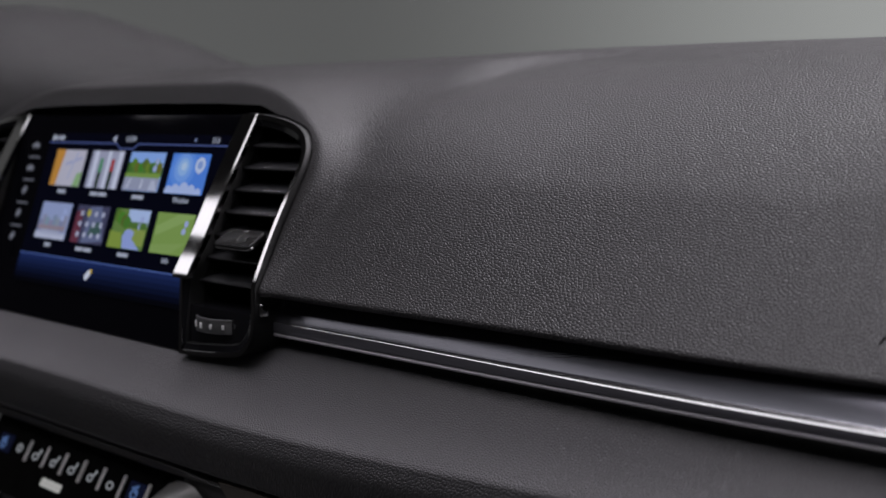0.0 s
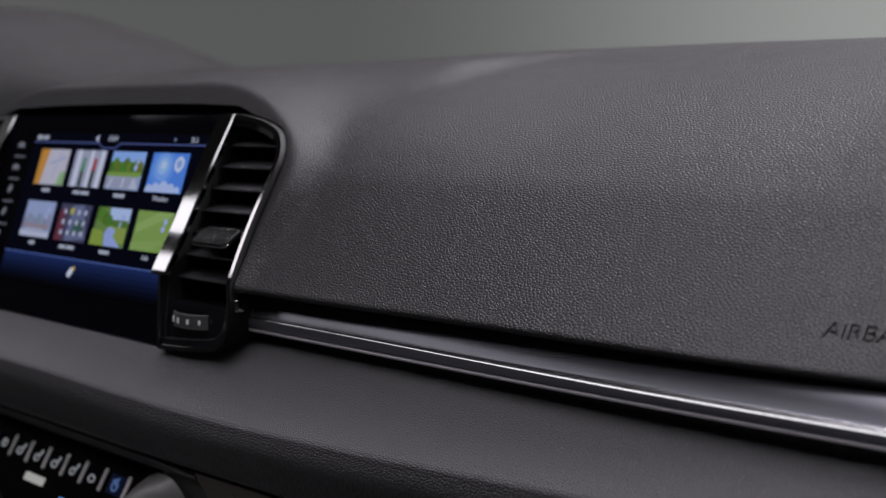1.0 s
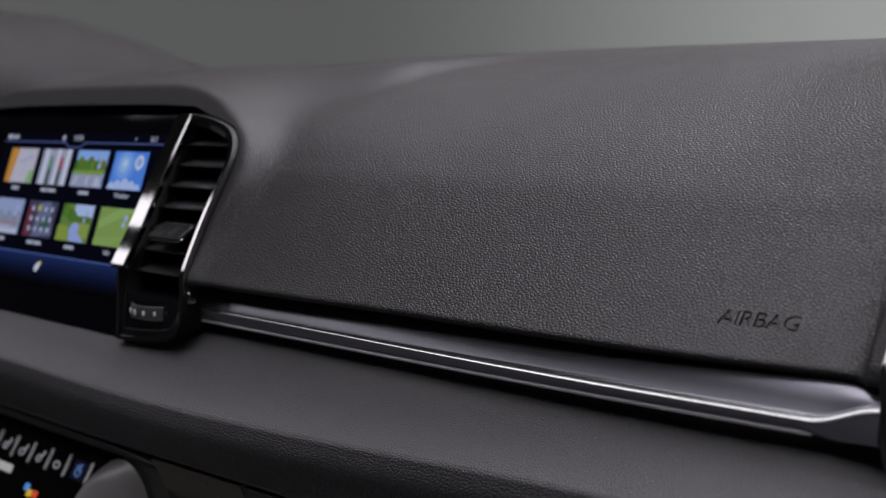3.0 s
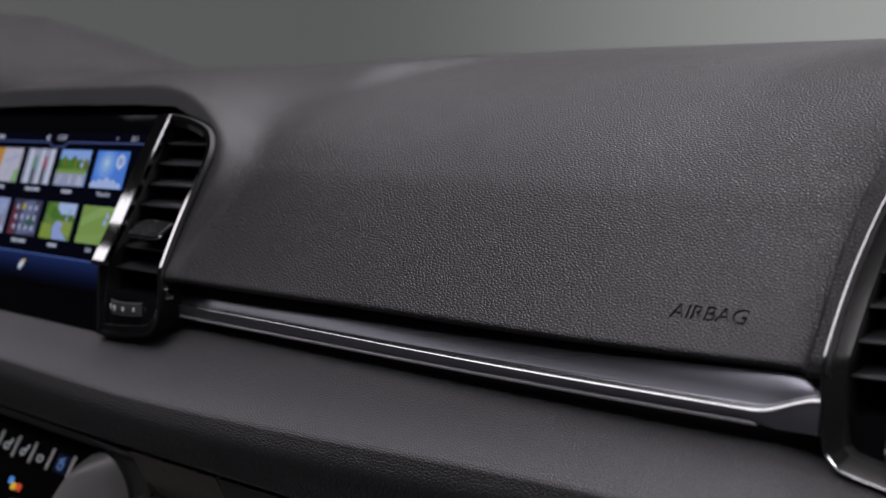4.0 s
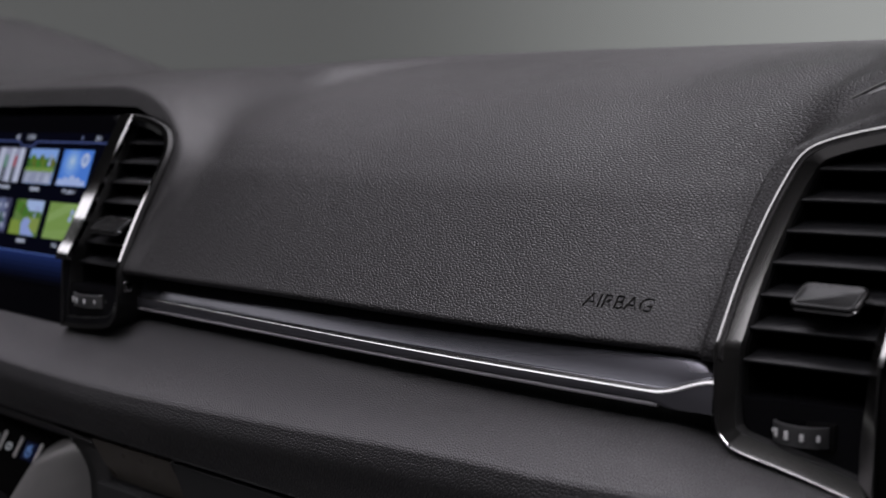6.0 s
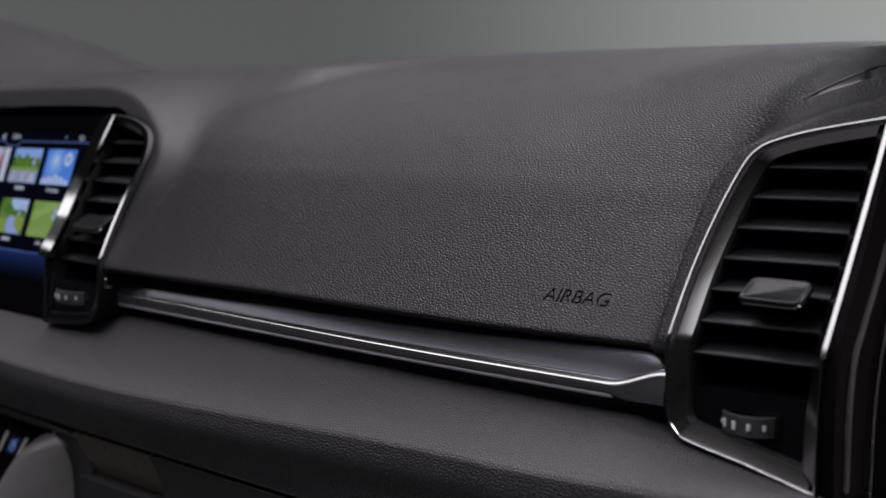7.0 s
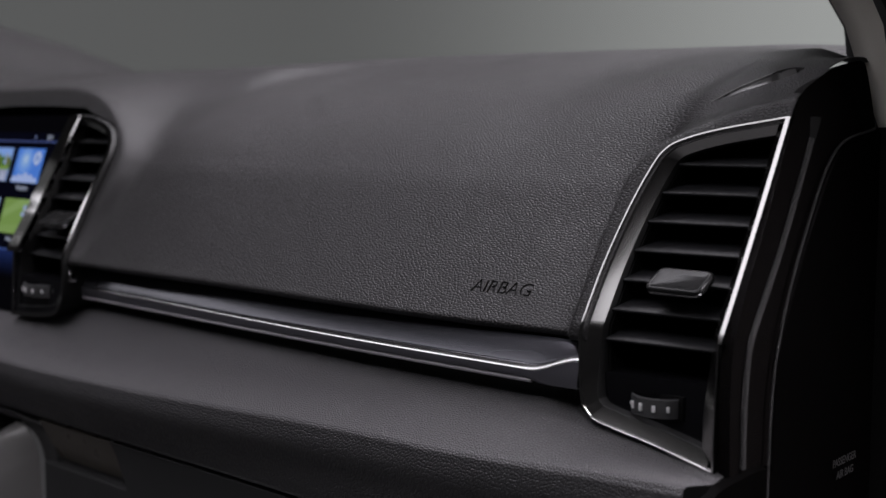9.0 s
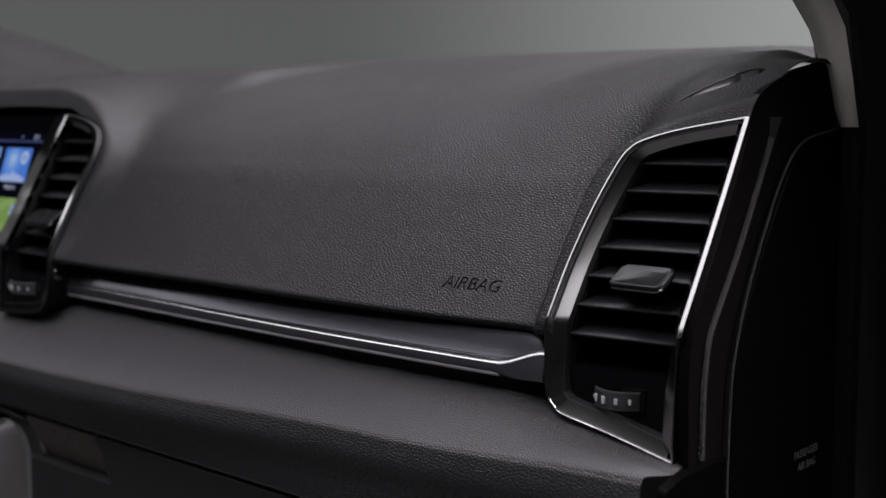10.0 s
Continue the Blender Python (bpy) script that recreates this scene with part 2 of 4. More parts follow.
def side_on(x):
    """The same place on the passenger's half of the dashboard, for what is alike on both halves of the screen."""
    return np.abs(x - MIDDLE) + MIDDLE


def panel_field(x, y, z):
    back = y - bow(x)
    far = (side_on(x) - 0.2115) / 0.12
    swell = np.exp(-far * far) * (0.006 + 0.023 * soft_step(-0.02, 0.064, back)) * (1 - soft_step(0.11, 0.40, back))
    back = back + swell
    rise = PODRISE * soft_step(0.50, 0.665, x) * soft_step(0.045, 0.11, back) * (1 - soft_step(0.13, 0.30, back))
    crown = 0.0022 * soft_step(0.15, 0.26, back) - 0.014 * soft_step(0.655, 0.70, x) * soft_step(0.105, 0.17, back) - 0.0020 * soft_step(0.655, 0.695, x) * soft_step(0.080, 0.115, back) - 0.011 * soft_step(0.55, 0.66, x) * soft_step(0.13, 0.24, back)
    height = np.where(back < 0, back * 1.05, np.interp(back, PANEL_Y, PANEL_Z))
    return (z - lip_z(x) - height - rise - crown) * np.interp(back, (0.0, 0.06, 0.12, 0.2), (0.69, 0.70, 0.86, 0.98))


def hood_field(x, y, z):
    u = side_on(x)
    fall = 0.0361 * np.clip((u - 0.06) / 0.135, 0.0, 1.25) ** 2.35
    top = z - np.interp(y, [p.y for p in HOOD_TOP], [p.z for p in HOOD_TOP]) + fall * (1 - soft_step(0.045, 0.13, y))
    face = vent_faces(z) + 0.003
    foot = np.interp(y, (-0.02, 0.02, 0.04, 0.06, 0.09, 0.11, 0.134, 0.17, 0.22, 0.30), (0.2085, 0.2095, 0.2120, 0.2145, 0.2200, 0.2285, 0.2400, 0.2620, 0.3000, 0.38))
    side = soft_max(u - 0.1975 + 0.010 * (1 - soft_step(0.912, 0.966, z)) - np.maximum(0.0, y - face), u - foot, 0.006) * 0.80
    front = (face - y) * 0.883
    return soft_max(soft_max(top, side, 0.022), front, 0.0045)


def pod_field(x, y, z):
    d = 0.703 - x
    face = vent_faces(z) + 0.0355 + 0.145 * (x - 0.6995)
    top = (z - np.interp(y, [p.y for p in POD_TOP], [p.z for p in POD_TOP]) + (0.11 * d + 2.4 * d * np.abs(d)) * (1 - 0.5 * soft_step(0.07, 0.14, y))) * 0.97
    side = (0.6225 + 1.6 * np.maximum(0.0, z - 0.925) ** 2 + 0.10 * np.maximum(0.0, y - face) - x) * 0.92
    front = (face - y) * 0.883
    return soft_max(soft_max(top, side, 0.016), front, 0.005)


PODRISE = 0.016


def pad_field(x, y, z):
    """Below zero inside the padding: the airbag panel, the hood over the screen and the pod round the passenger's vent in one."""
    f = soft_min(panel_field(x, y, z), hood_field(x, y, z), np.interp(y, (0.0, 0.06, 0.14, 0.24), (0.012, 0.018, 0.018, 0.014)))
    return soft_min(f, pod_field(x, y, z), np.interp(y, (0.0, 0.05, 0.10, 0.16), (0.014, 0.036, 0.056, 0.018)))


def narrowed(x, y):
    """The pad narrows towards the windscreen pillar."""
    return x - np.maximum(0.0, (x - 0.6) / 0.1) * (0.10 * np.maximum(0.0, y - 0.068) + 0.35 * np.maximum(0.0, y - 0.145))


def pad_points(x, oy, oz, dy, dz):
    """Where lines that run inward through (oy, oz) along (dy, dz) meet the pad."""
    lo, hi = np.full(x.shape, 0.30), np.full(x.shape, 0.0)
    found = np.zeros(x.shape, bool)
    for t in np.linspace(0.29, 0.02, 55):
        inside = pad_field(x, oy - dy * t, oz + dz * t) < 0
        hi = np.where(~found & inside, t, hi)
        found |= inside
        lo = np.where(found, lo, t)
    for _ in range(22):
        m = (lo + hi) / 2
        inside = pad_field(x, oy - dy * m, oz + dz * m) < 0
        hi, lo = np.where(inside, m, hi), np.where(inside, lo, m)
    m = (lo + hi) / 2
    return oy - dy * m, oz + dz * m


def face_point(x, z):
    """A place of the panel's face by its height."""
    y, _ = pad_points(np.array([x]), np.array([0.15]), np.array([z]), np.array([1.0]), np.array([0.0]))
    return Vector((x, float(y[0]), z))


def pad_top(x, y):
    """Height of the top of the pad."""
    _, z = pad_points(np.array([x]), np.array([y]), np.array([0.90]), np.array([0.0]), np.array([1.0]))
    return float(z[0])


def outline_depth(loop, x, z):
    """Signed distance to a closed outline in x and z, below zero inside."""
    best, odd = np.full(x.shape, 1e9), np.zeros(x.shape, bool)
    for (x0, z0), (x1, z1) in zip(loop, loop[1:] + loop[:1]):
        ex, ez = x1 - x0, z1 - z0
        t = np.clip(((x - x0) * ex + (z - z0) * ez) / max(1e-12, ex * ex + ez * ez), 0, 1)
        best = np.minimum(best, np.hypot(x - x0 - t * ex, z - z0 - t * ez))
        if z0 != z1:
            odd ^= ((z0 > z) != (z1 > z)) & (x < x0 + ex * (z - z0) / (z1 - z0))
    return np.where(odd, -best, best)


# mouth of the hood, from its lower corner round: it leaves a dark gap round the screen and its vents
MOUTH = [(0.1085 + u, z) for u, z in inset(loop_of(BESIDE_SCREEN, 60), -0.0012)[:60]]
MOUTH = [(x, z + 0.0050 * (1 - ease(0.105, 0.140, x)) * ease(0.94, 0.99, z)) for x, z in MOUTH if x > 0.112]
MOUTH = [(2 * MIDDLE - x, z) for x, z in MOUTH] + [(2 * MIDDLE - 0.2, 0.80), (0.2, 0.80)] + MOUTH[::-1] + [(0.06, 1.0115), (MIDDLE, 1.0122), (2 * MIDDLE - 0.06, 1.0115)]
# opening for the passenger's vent, which is open towards the door
DOOR_MOUTH = [(0.6995 - u, z) for u, z in inset(loop_of(BESIDE_DOOR, 60), 0.0030)[:60]]
DOOR_MOUTH = DOOR_MOUTH + [(0.75, DOOR_MOUTH[-1][1]), (0.75, DOOR_MOUTH[0][1])]
# slot of the side-window defroster, from above
SLOT = [(p.x, p.y) for p in spline([(0.6390, 0.0899, 0), (0.6440, 0.0925, 0), (0.6505, 0.0964, 0), (0.6580, 0.1002, 0), (0.6632, 0.1050, 0), (0.6655, 0.1092, 0), (0.6695, 0.1110, 0), (0.6750, 0.1108, 0)], 30)]
SLOT += [(p.x, p.y) for p in spline([(0.6805, 0.1075, 0), (0.6815, 0.1036, 0), (0.6785, 0.0990, 0), (0.6735, 0.0962, 0), (0.6680, 0.0942, 0), (0.6630, 0.0926, 0), (0.6568, 0.0917, 0), (0.6504, 0.0906, 0), (0.6440, 0.0899, 0)], 30)]


def steps(*runs):
    out = []
    for a, b, n in runs:
        out += [lerp(a, b, i / n) for i in range(n)]
    return out + [runs[-1][1]]


def upper_pad():
    xs = steps((-0.90, -0.34, 30), (-0.34, -0.23, 44), (-0.23, 0.10, 60), (0.10, 0.18, 44), (0.18, 0.245, 56), (0.245, 0.60, 110), (0.60, 0.665, 60), (0.665, 0.70, 22))
    # lines from one centre for the face, then upright ones for the top
    fan = [(0.15, LIP_Z, radians(62) * k / 120) for k in range(121)] + [(0.15 + 0.36 * (k / 56) ** 1.3, LIP_Z, radians(62 + 28 * min(1.0, k / 24))) for k in range(1, 57)]
    gx, gr = np.meshgrid(np.array(xs), np.arange(len(fan)), indexing="ij")
    oy, oz, an = (np.array([f[i] for f in fan])[gr] for i in range(3))
    oz = oz - LIP_Z + lip_z(gx)
    gy, gz = pad_points(gx, oy, oz, np.cos(an), np.sin(an))
    nx = narrowed(gx, gy)
    # rolled lower edge and its way back under the pad
    lip = [(0.0100, -0.0026), (0.0030, -0.0032), (0.0014, -0.0030), (0.0004, -0.0020), (0.0, -0.0008)]
    px = np.concatenate([np.repeat(nx[:, :1], len(lip), 1), nx], 1)
    py = np.concatenate([gy[:, :1] + np.array([[a for a, b in lip]]), gy], 1)
    pz = np.concatenate([gz[:, :1] + np.array([[b for a, b in lip]]), gz], 1)
    sx = np.concatenate([np.repeat(gx[:, :1], len(lip), 1), gx], 1)
    front = py < 0.075
    cut = np.where(front, np.minimum(outline_depth(MOUTH, sx, pz), outline_depth(DOOR_MOUTH, sx, pz)), 1.0)
    top = (py > 0.08) & (pz > 0.98) & (px > 0.6)
    cut = np.where(top, np.minimum(cut, outline_depth(SLOT, px, py)), cut)
    # the field that carries the lettering is left out here
    i0, i1 = min(i for i, x in enumerate(xs) if x > 0.530), max(i for i, x in enumerate(xs) if x < 0.612)
    j0, j1 = len(lip) + 4, len(lip) + 34
    verts, faces, at, crossing = [], [], {}, {}

    def grid_vert(i, j):
        if (i, j) not in at:
            at[i, j] = len(verts)
            verts.append((px[i, j], py[i, j], pz[i, j]))
        return at[i, j]

    def edge_vert(a, b):
        key = (min(a, b), max(a, b))
        if key not in crossing:
            a, b = key
            t = cut[a] / (cut[a] - cut[b])
            crossing[key] = len(verts)
            verts.append(tuple(lerp(float(g[a]), float(g[b]), t) for g in (px, py, pz)))
        return crossing[key]

    n, m = px.shape
    for i in range(n - 1):
        for j in range(m - 1):
            if i0 <= i < i1 and j0 <= j < j1:
                continue
            corners = [(i, j), (i, j + 1), (i + 1, j + 1), (i + 1, j)]
            keep = [cut[c] > 0 for c in corners]
            if all(keep):
                faces.append([grid_vert(*c) for c in corners])
            elif any(keep):
                poly = []
                for k in range(4):
                    a, b = corners[k], corners[(k + 1) % 4]
                    if cut[a] > 0:
                        poly.append(grid_vert(*a))
                    if (cut[a] > 0) != (cut[b] > 0):
                        poly.append(edge_vert(a, b))
                if len(poly) > 2:
                    faces.append(poly)
    # thickness: the openings' edges turn inward
    once = {}
    for f in faces:
        for a, b in zip(f, f[1:] + f[:1]):
            key = (min(a, b), max(a, b))
            once[key] = None if key in once else (a, b)
    rim = set(crossing.values())
    inner = {}
    for a, b in [e for e in once.values() if e and e[0] in rim and e[1] in rim]:
        for v in (a, b):
            if v not in inner:
                x, y, z = verts[v]
                for d in ((0.0008, 0.0014), (0.0009, 0.0065)):
                    verts.append((x, y + d[1], z) if y < 0.08 else (x, y, z - d[1]))
                inner[v] = len(verts) - 2
        faces.append([b, a, inner[a], inner[b]])
        faces.append([inner[b], inner[a], inner[a] + 1, inner[b] + 1])
    me = bpy.data.meshes.new("pad_skin")
    me.from_pydata(verts, [], faces)
    bm = bmesh.new()
    bm.from_mesh(me)
    bpy.data.meshes.remove(me)
    # the field itself, with the letters cut into it
    c = face_point(0.5672, LETTER_Z)
    right = (face_point(0.590, LETTER_Z) - face_point(0.548, LETTER_Z)).normalized()
    up = (face_point(0.569, LETTER_Z + 0.004) - face_point(0.569, LETTER_Z - 0.004)).normalized()
    face = Matrix((right, (up - right * up.dot(right)).normalized(), right.cross(up).normalized())).transposed().to_4x4()
    plate = bmesh.new()
    grid = [[plate.verts.new((px[i, j], py[i, j], pz[i, j])) for j in range(j0, j1 + 1)] for i in range(i0, i1 + 1)]
    deep = [[plate.verts.new((px[i, j], py[i, j] + 0.004, pz[i, j] - 0.004)) for j in range(j0, j1 + 1)] for i in range(i0, i1 + 1)]
    for g0, g1 in zip(grid, grid[1:]):
        for j in range(j1 - j0):
            plate.faces.new((g0[j], g0[j + 1], g1[j + 1], g1[j]))
    hidden = [plate.faces.new((g0[j], g1[j], g1[j + 1], g0[j + 1])) for g0, g1 in zip(deep, deep[1:]) for j in range(j1 - j0)]
    ring = lambda g: [r[0] for r in g] + g[-1][1:] + [r[-1] for r in g[-2::-1]] + g[0][-2:0:-1]
    a, b = ring(grid), ring(deep)
    hidden += [plate.faces.new((a[k - 1], a[k], b[k], b[k - 1])) for k in range(len(a))]
    for f in hidden:
        f.material_index = 1
    cut_me = carve(plate, text_mesh("AIRBAG", 0.0114, Matrix.Translation(c + right.cross(up).normalized() * 0.0023) @ face, 0.0035, 0.93))
    bm.from_mesh(cut_me)
    bmesh.ops.delete(bm, geom=[f for f in bm.faces if f.material_index == 1], context="FACES")
    bmesh.ops.remove_doubles(bm, verts=bm.verts, dist=0.000002)
    return bm


LETTER_Z = 0.9154


def carve(bm, tool_bm):
    """The mesh left when the closed tool_bm is cut out of the closed bm."""
    obs = []
    for b in (bm, tool_bm):
        bmesh.ops.recalc_face_normals(b, faces=b.faces)
        me = bpy.data.meshes.new("carving")
        b.to_mesh(me)
        b.free()
        obs.append(new("carving", me))
        for _ in range(2 if b is bm else 1):
            me.materials.append(None)
    mod = obs[0].modifiers.new("cut", "BOOLEAN")
    mod.operation, mod.solver, mod.object = "DIFFERENCE", "EXACT", obs[1]
    bpy.context.view_layer.update()
    out = bpy.data.meshes.new_from_object(obs[0].evaluated_get(bpy.context.evaluated_depsgraph_get()))
    for ob in obs:
        bpy.data.objects.remove(ob)
    return out


dash = thing("dashboard", label="charcoal grained soft-touch car dashboard with a padded airbag panel", category="dashboard")
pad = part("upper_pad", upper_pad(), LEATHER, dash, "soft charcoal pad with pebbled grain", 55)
# near-black filler block added for the shade behind the screen and its vents
part("gap_shade_filler", block((-0.041, 0.055, 0.9345), (0.38, 0.01, 0.155)), VOID, dash)
# inside of the side-window defroster's slot: a ramp that sinks from its tip into a dark opening
# light on the slot's walls and edge is put into paler greys
SLOT_WALL_LIT = vary_rough(mat("lit_slot_plastic", (0.12, 0.117, 0.115), 0.32), 0.28, 0.38)
EDGE_LIT_GREY = vary_rough(mat("lit_slot_edge", (0.22, 0.215, 0.21), 0.3), 0.27, 0.35)
slot_rows = []
for (ux, uy), (lx, ly) in zip(SLOT[:30], SLOT[:29:-1]):
    deep = 0.0004 + 0.0016 * ease(0.642, 0.662, ux) + 0.009 * ease(0.6628, 0.6655, ux)
    a, b = Vector((ux, uy, pad_top(ux, uy) - 0.0003)), Vector((lx, ly, pad_top(lx, ly) - 0.0003))
    slot_rows.append([a, a.lerp(b, 0.10) - Vector((0, 0, deep * 0.7)), a.lerp(b, 0.3) - Vector((0, 0, deep)), a.lerp(b, 0.9) - Vector((0, 0, deep)), b])
part("slot_ramp", sheet(slot_rows[:18]), SLOT_WALL_LIT, dash, "smooth sunk ramp of the defroster slot", 60)
part("slot_wall", sheet([r[:3] for r in slot_rows[17:]]), SLOT_WALL_LIT, dash, "smooth wall of the defroster slot", 60)
# shade in the opening is put into a near-black floor
part("slot_opening", sheet([r[2:] for r in slot_rows[17:]]), VOID, dash, "near-black floor for the shade in the defroster slot")
edge_line = [(x, y, pad_top(x, y) + 0.0001) for x, y in SLOT[:18]]
part("slot_edge", tube(edge_line, 0.0005, 8), EDGE_LIT_GREY, dash, "smooth pale bar for the lit edge of the slot")

# shelf below the trim strip
def shelf_line(x):
    r = ease(0.05, 0.55, x)
    ahead = 0.004 + 0.004 * ease(0.0, 0.25, x) - 0.0065 * ease(0.30, 0.66, x)
    base_y = lerp(-0.054, -0.041, r) + 0.02 * ease(0.56, 0.72, x)
    lip_y, lip_z = base_y - 0.6 * ahead, lerp(0.8370, 0.8455, r) - ahead
    back = -0.005 + 0.010 * ease(0.36, 0.66, x)
    low = 0.24 * max(0.0, x - 0.612)
    return spline([(x, back + 0.03, 0.8745 - low), (x, back, 0.8672 - low), (x, lip_y + 0.022, lip_z + 0.0125 - 0.55 * low), (x, lip_y + 0.0045, lip_z + 0.0031), (x, lip_y + 0.0009, lip_z + 0.0008), (x, lip_y, lip_z - 0.0026), (x, lip_y + 0.0020, lip_z - 0.014),
                   (x, base_y + 0.0095, lip_z - 0.030), (x, base_y + 0.0185, 0.7915), (x, base_y + 0.0210, 0.7885), (x, base_y + 0.04, 0.7865)], 64)


part("lower_pad", sheet([shelf_line(lerp(-0.9, 0.7036, i / 120)) for i in range(121)]), LEATHER_LOW_LIT, dash, "dark grained shelf with a rounded front edge", 80)


# ---------------------------------------------------------------- trim strip
EDGE_SILVER = vary_rough(mat("pale_silver_paint", (0.50, 0.48, 0.50), 0.35, 0.4), 0.33, 0.38, 9)
UNDER_BAND = vary_rough(mat("grey_metal_paint", (0.18, 0.178, 0.198), 0.28, 0.7), 0.26, 0.32, 9)
def strip_y(x):
    return -0.011 + 0.008 * max(0.0, (x - 0.36) / 0.26) ** 2


def trim_strip():
    t = thing("trim_strip", (0.4, -0.01, 0.88), label="dark lacquered decor strip with a bright edge under the airbag panel", category="trim strip")
    sec = spline([(0, 0.0122, 0.8938), (0, 0.0115, 0.8960), (0, 0.0103, 0.8957), (0, 0.0072, 0.8926), (0, 0.0041, 0.8891), (0, 0.0015, 0.8857), (0, 0.0003, 0.8840)], 25)
    nose_at = len(sec)
    sec += [Vector(p) for p in ((0, -0.0003, 0.8836), (0, -0.00073, 0.8831), (0, -0.00116, 0.8826), (0, -0.00159, 0.8821), (0, -0.0020, 0.8814))]
    low_at = len(sec)
    sec += spline([(0, -0.0020, 0.8811), (0, -0.0016, 0.8790), (0, -0.0004, 0.8770)], 7) + [Vector((0, 0.006, 0.8765))]
    rows = []
    for i in range(121):
        x = lerp(0.1790, 0.6302, i / 120)
        rise, drop = ease(0.604, 0.630, x), ease(0.597, 0.612, x)
        row = []
        # the bright nose is narrowed towards the screen to make its highlight fade
        wide = lerp(0.28, 1.0, ease(0.22, 0.52, x))
        for p in sec:
            if 0.8811 < p.z < 0.8837:
                p = Vector((0, -0.0003 + (p.y + 0.0003) * wide, 0.8836 + (p.z - 0.8836) * wide))
            elif p.z <= 0.8811:
                share = max(0.0, 1 - (0.8811 - p.z) / 0.0041)
                p = p + Vector((0, 0.0017, 0.0022)) * (1 - wide) * share
            if p.z > 0.8840:
                p = Vector((0, p.y * lerp(0.73, 0.96, ease(0.24, 0.50, x)), p.z))
            nose = 1.0 if 0.8812 < p.z < 0.8841 else max(0.0, 1 - (p.z - 0.8841) / 0.012) if p.z > 0.8840 else max(0.0, 1 - (0.8812 - p.z) / 0.0045)
            low = min(1.0, max(0.0, (0.8830 - p.z) / 0.006))
            row.append((x, strip_y(x) + p.y + rise * 0.0035 * nose, p.z + 0.0068 * rise * nose - 0.0022 * drop * low))
        rows.append(row)
    part("decor_face", sheet([r[:nose_at + 1] for r in rows]), DECOR, t, "satin dark metal face", 70)
    part("bright_edge", sheet([r[nose_at:low_at] for r in rows]), DARK_CHROME, t, "bright polished edge", 70)
    # black sheet added for the shade between the pad's lip and the strip
    part("gap_shade_sheet", sheet([[(r[0][0], r[0][1] - 0.001, r[0][2]), (r[0][0], r[0][1] + 0.004, 0.903)] for r in rows]), MATT, t, "black sheet for the shade in the gap", 70)
    part("lower_face", sheet([r[low_at - 1:] for r in rows]), UNDER_BAND, t, "smooth grey lower face", 70)
    line = [(lerp(0.1850, 0.603, i / 60), strip_y(lerp(0.1850, 0.603, i / 60)) + 0.0006, 0.8757) for i in range(61)]
    part("lower_edge", tube(line, 0.0011), EDGE_SILVER, t, "thin silver lower edge")
    part("end_tip", block((0.1876, -0.0205, 0.8912), (0.0040, 0.0060, 0.0078), 0.0018, 5), CHROME, t, "small rounded chrome tip", 70)


trim_strip()

# ---------------------------------------------------------------- air vents
TAB = vary_rough(mat("smooth_tab_plastic", (0.012, 0.012, 0.012), 0.25, spec=0.16), 0.22, 0.3)


def slide_tab(parent, at, w):
    """Paddle that is slid along a slat; at: the middle of its upper front edge."""
    along, up = Vector((0, 0.868, 0.496)), Vector((0, -0.496, 0.868))
    deep, r = 0.0165, 0.0034
    plan = []
    for cx, cy, a0 in ((w / 2 - r, r, -90), (w / 2 - r, deep - r, 0), (-w / 2 + r, deep - r, 90), (-w / 2 + r, r, 180)):
        plan += [(cx + r * math.cos(radians(a0 + 15 * j)), cy + r * math.sin(radians(a0 + 15 * j))) for j in range(7)]

    def ring(shrink, h):
        return [at + Vector((x * (1 - 2 * shrink / w), 0, 0)) + along * (deep / 2 + (y - deep / 2) * (1 - 2 * shrink / deep)) + up * (h - 0.0006 * (1 - (y / deep))) for x, y in plan]

    bm = bmesh.new()
    rows = [ring(0.0016, -0.0042), ring(0.0004, -0.0038), ring(0.0, -0.0028), ring(0.0, -0.0012), ring(0.0003, -0.0004), ring(0.0010, 0.0), ring(0.0018, -0.0001), ring(0.0032, -0.0006)]
    grid = [[bm.verts.new(p) for p in row] for row in rows]
    for g0, g1 in zip(grid, grid[1:]):
        for j in range(len(plan)):
            bm.faces.new((g0[j - 1], g0[j], g1[j], g1[j - 1]))
    bm.faces.new(grid[0][::-1]), bm.faces.new(grid[-1])
    bmesh.ops.recalc_face_normals(bm, faces=bm.faces)
    tab = part("slide_tab", bm, TAB, parent, "satin black slide tab", 60)
    line = [at + Vector((x, 0, 0)) - along * 0.0001 + up * -0.0026 for x in [lerp(-w / 2 + 0.0034, w / 2 - 0.0034, j / 10) for j in range(11)]]
    line += [at + Vector((w / 2 - r + (r + 0.0001) * math.sin(radians(a)), 0, 0)) + along * (r - (r + 0.0001) * math.cos(radians(a))) + up * -0.0026 for a in (30, 60, 90)]
    part("tab_edge", tube(line, 0.00062), CHROME, tab, "thin chrome edge")


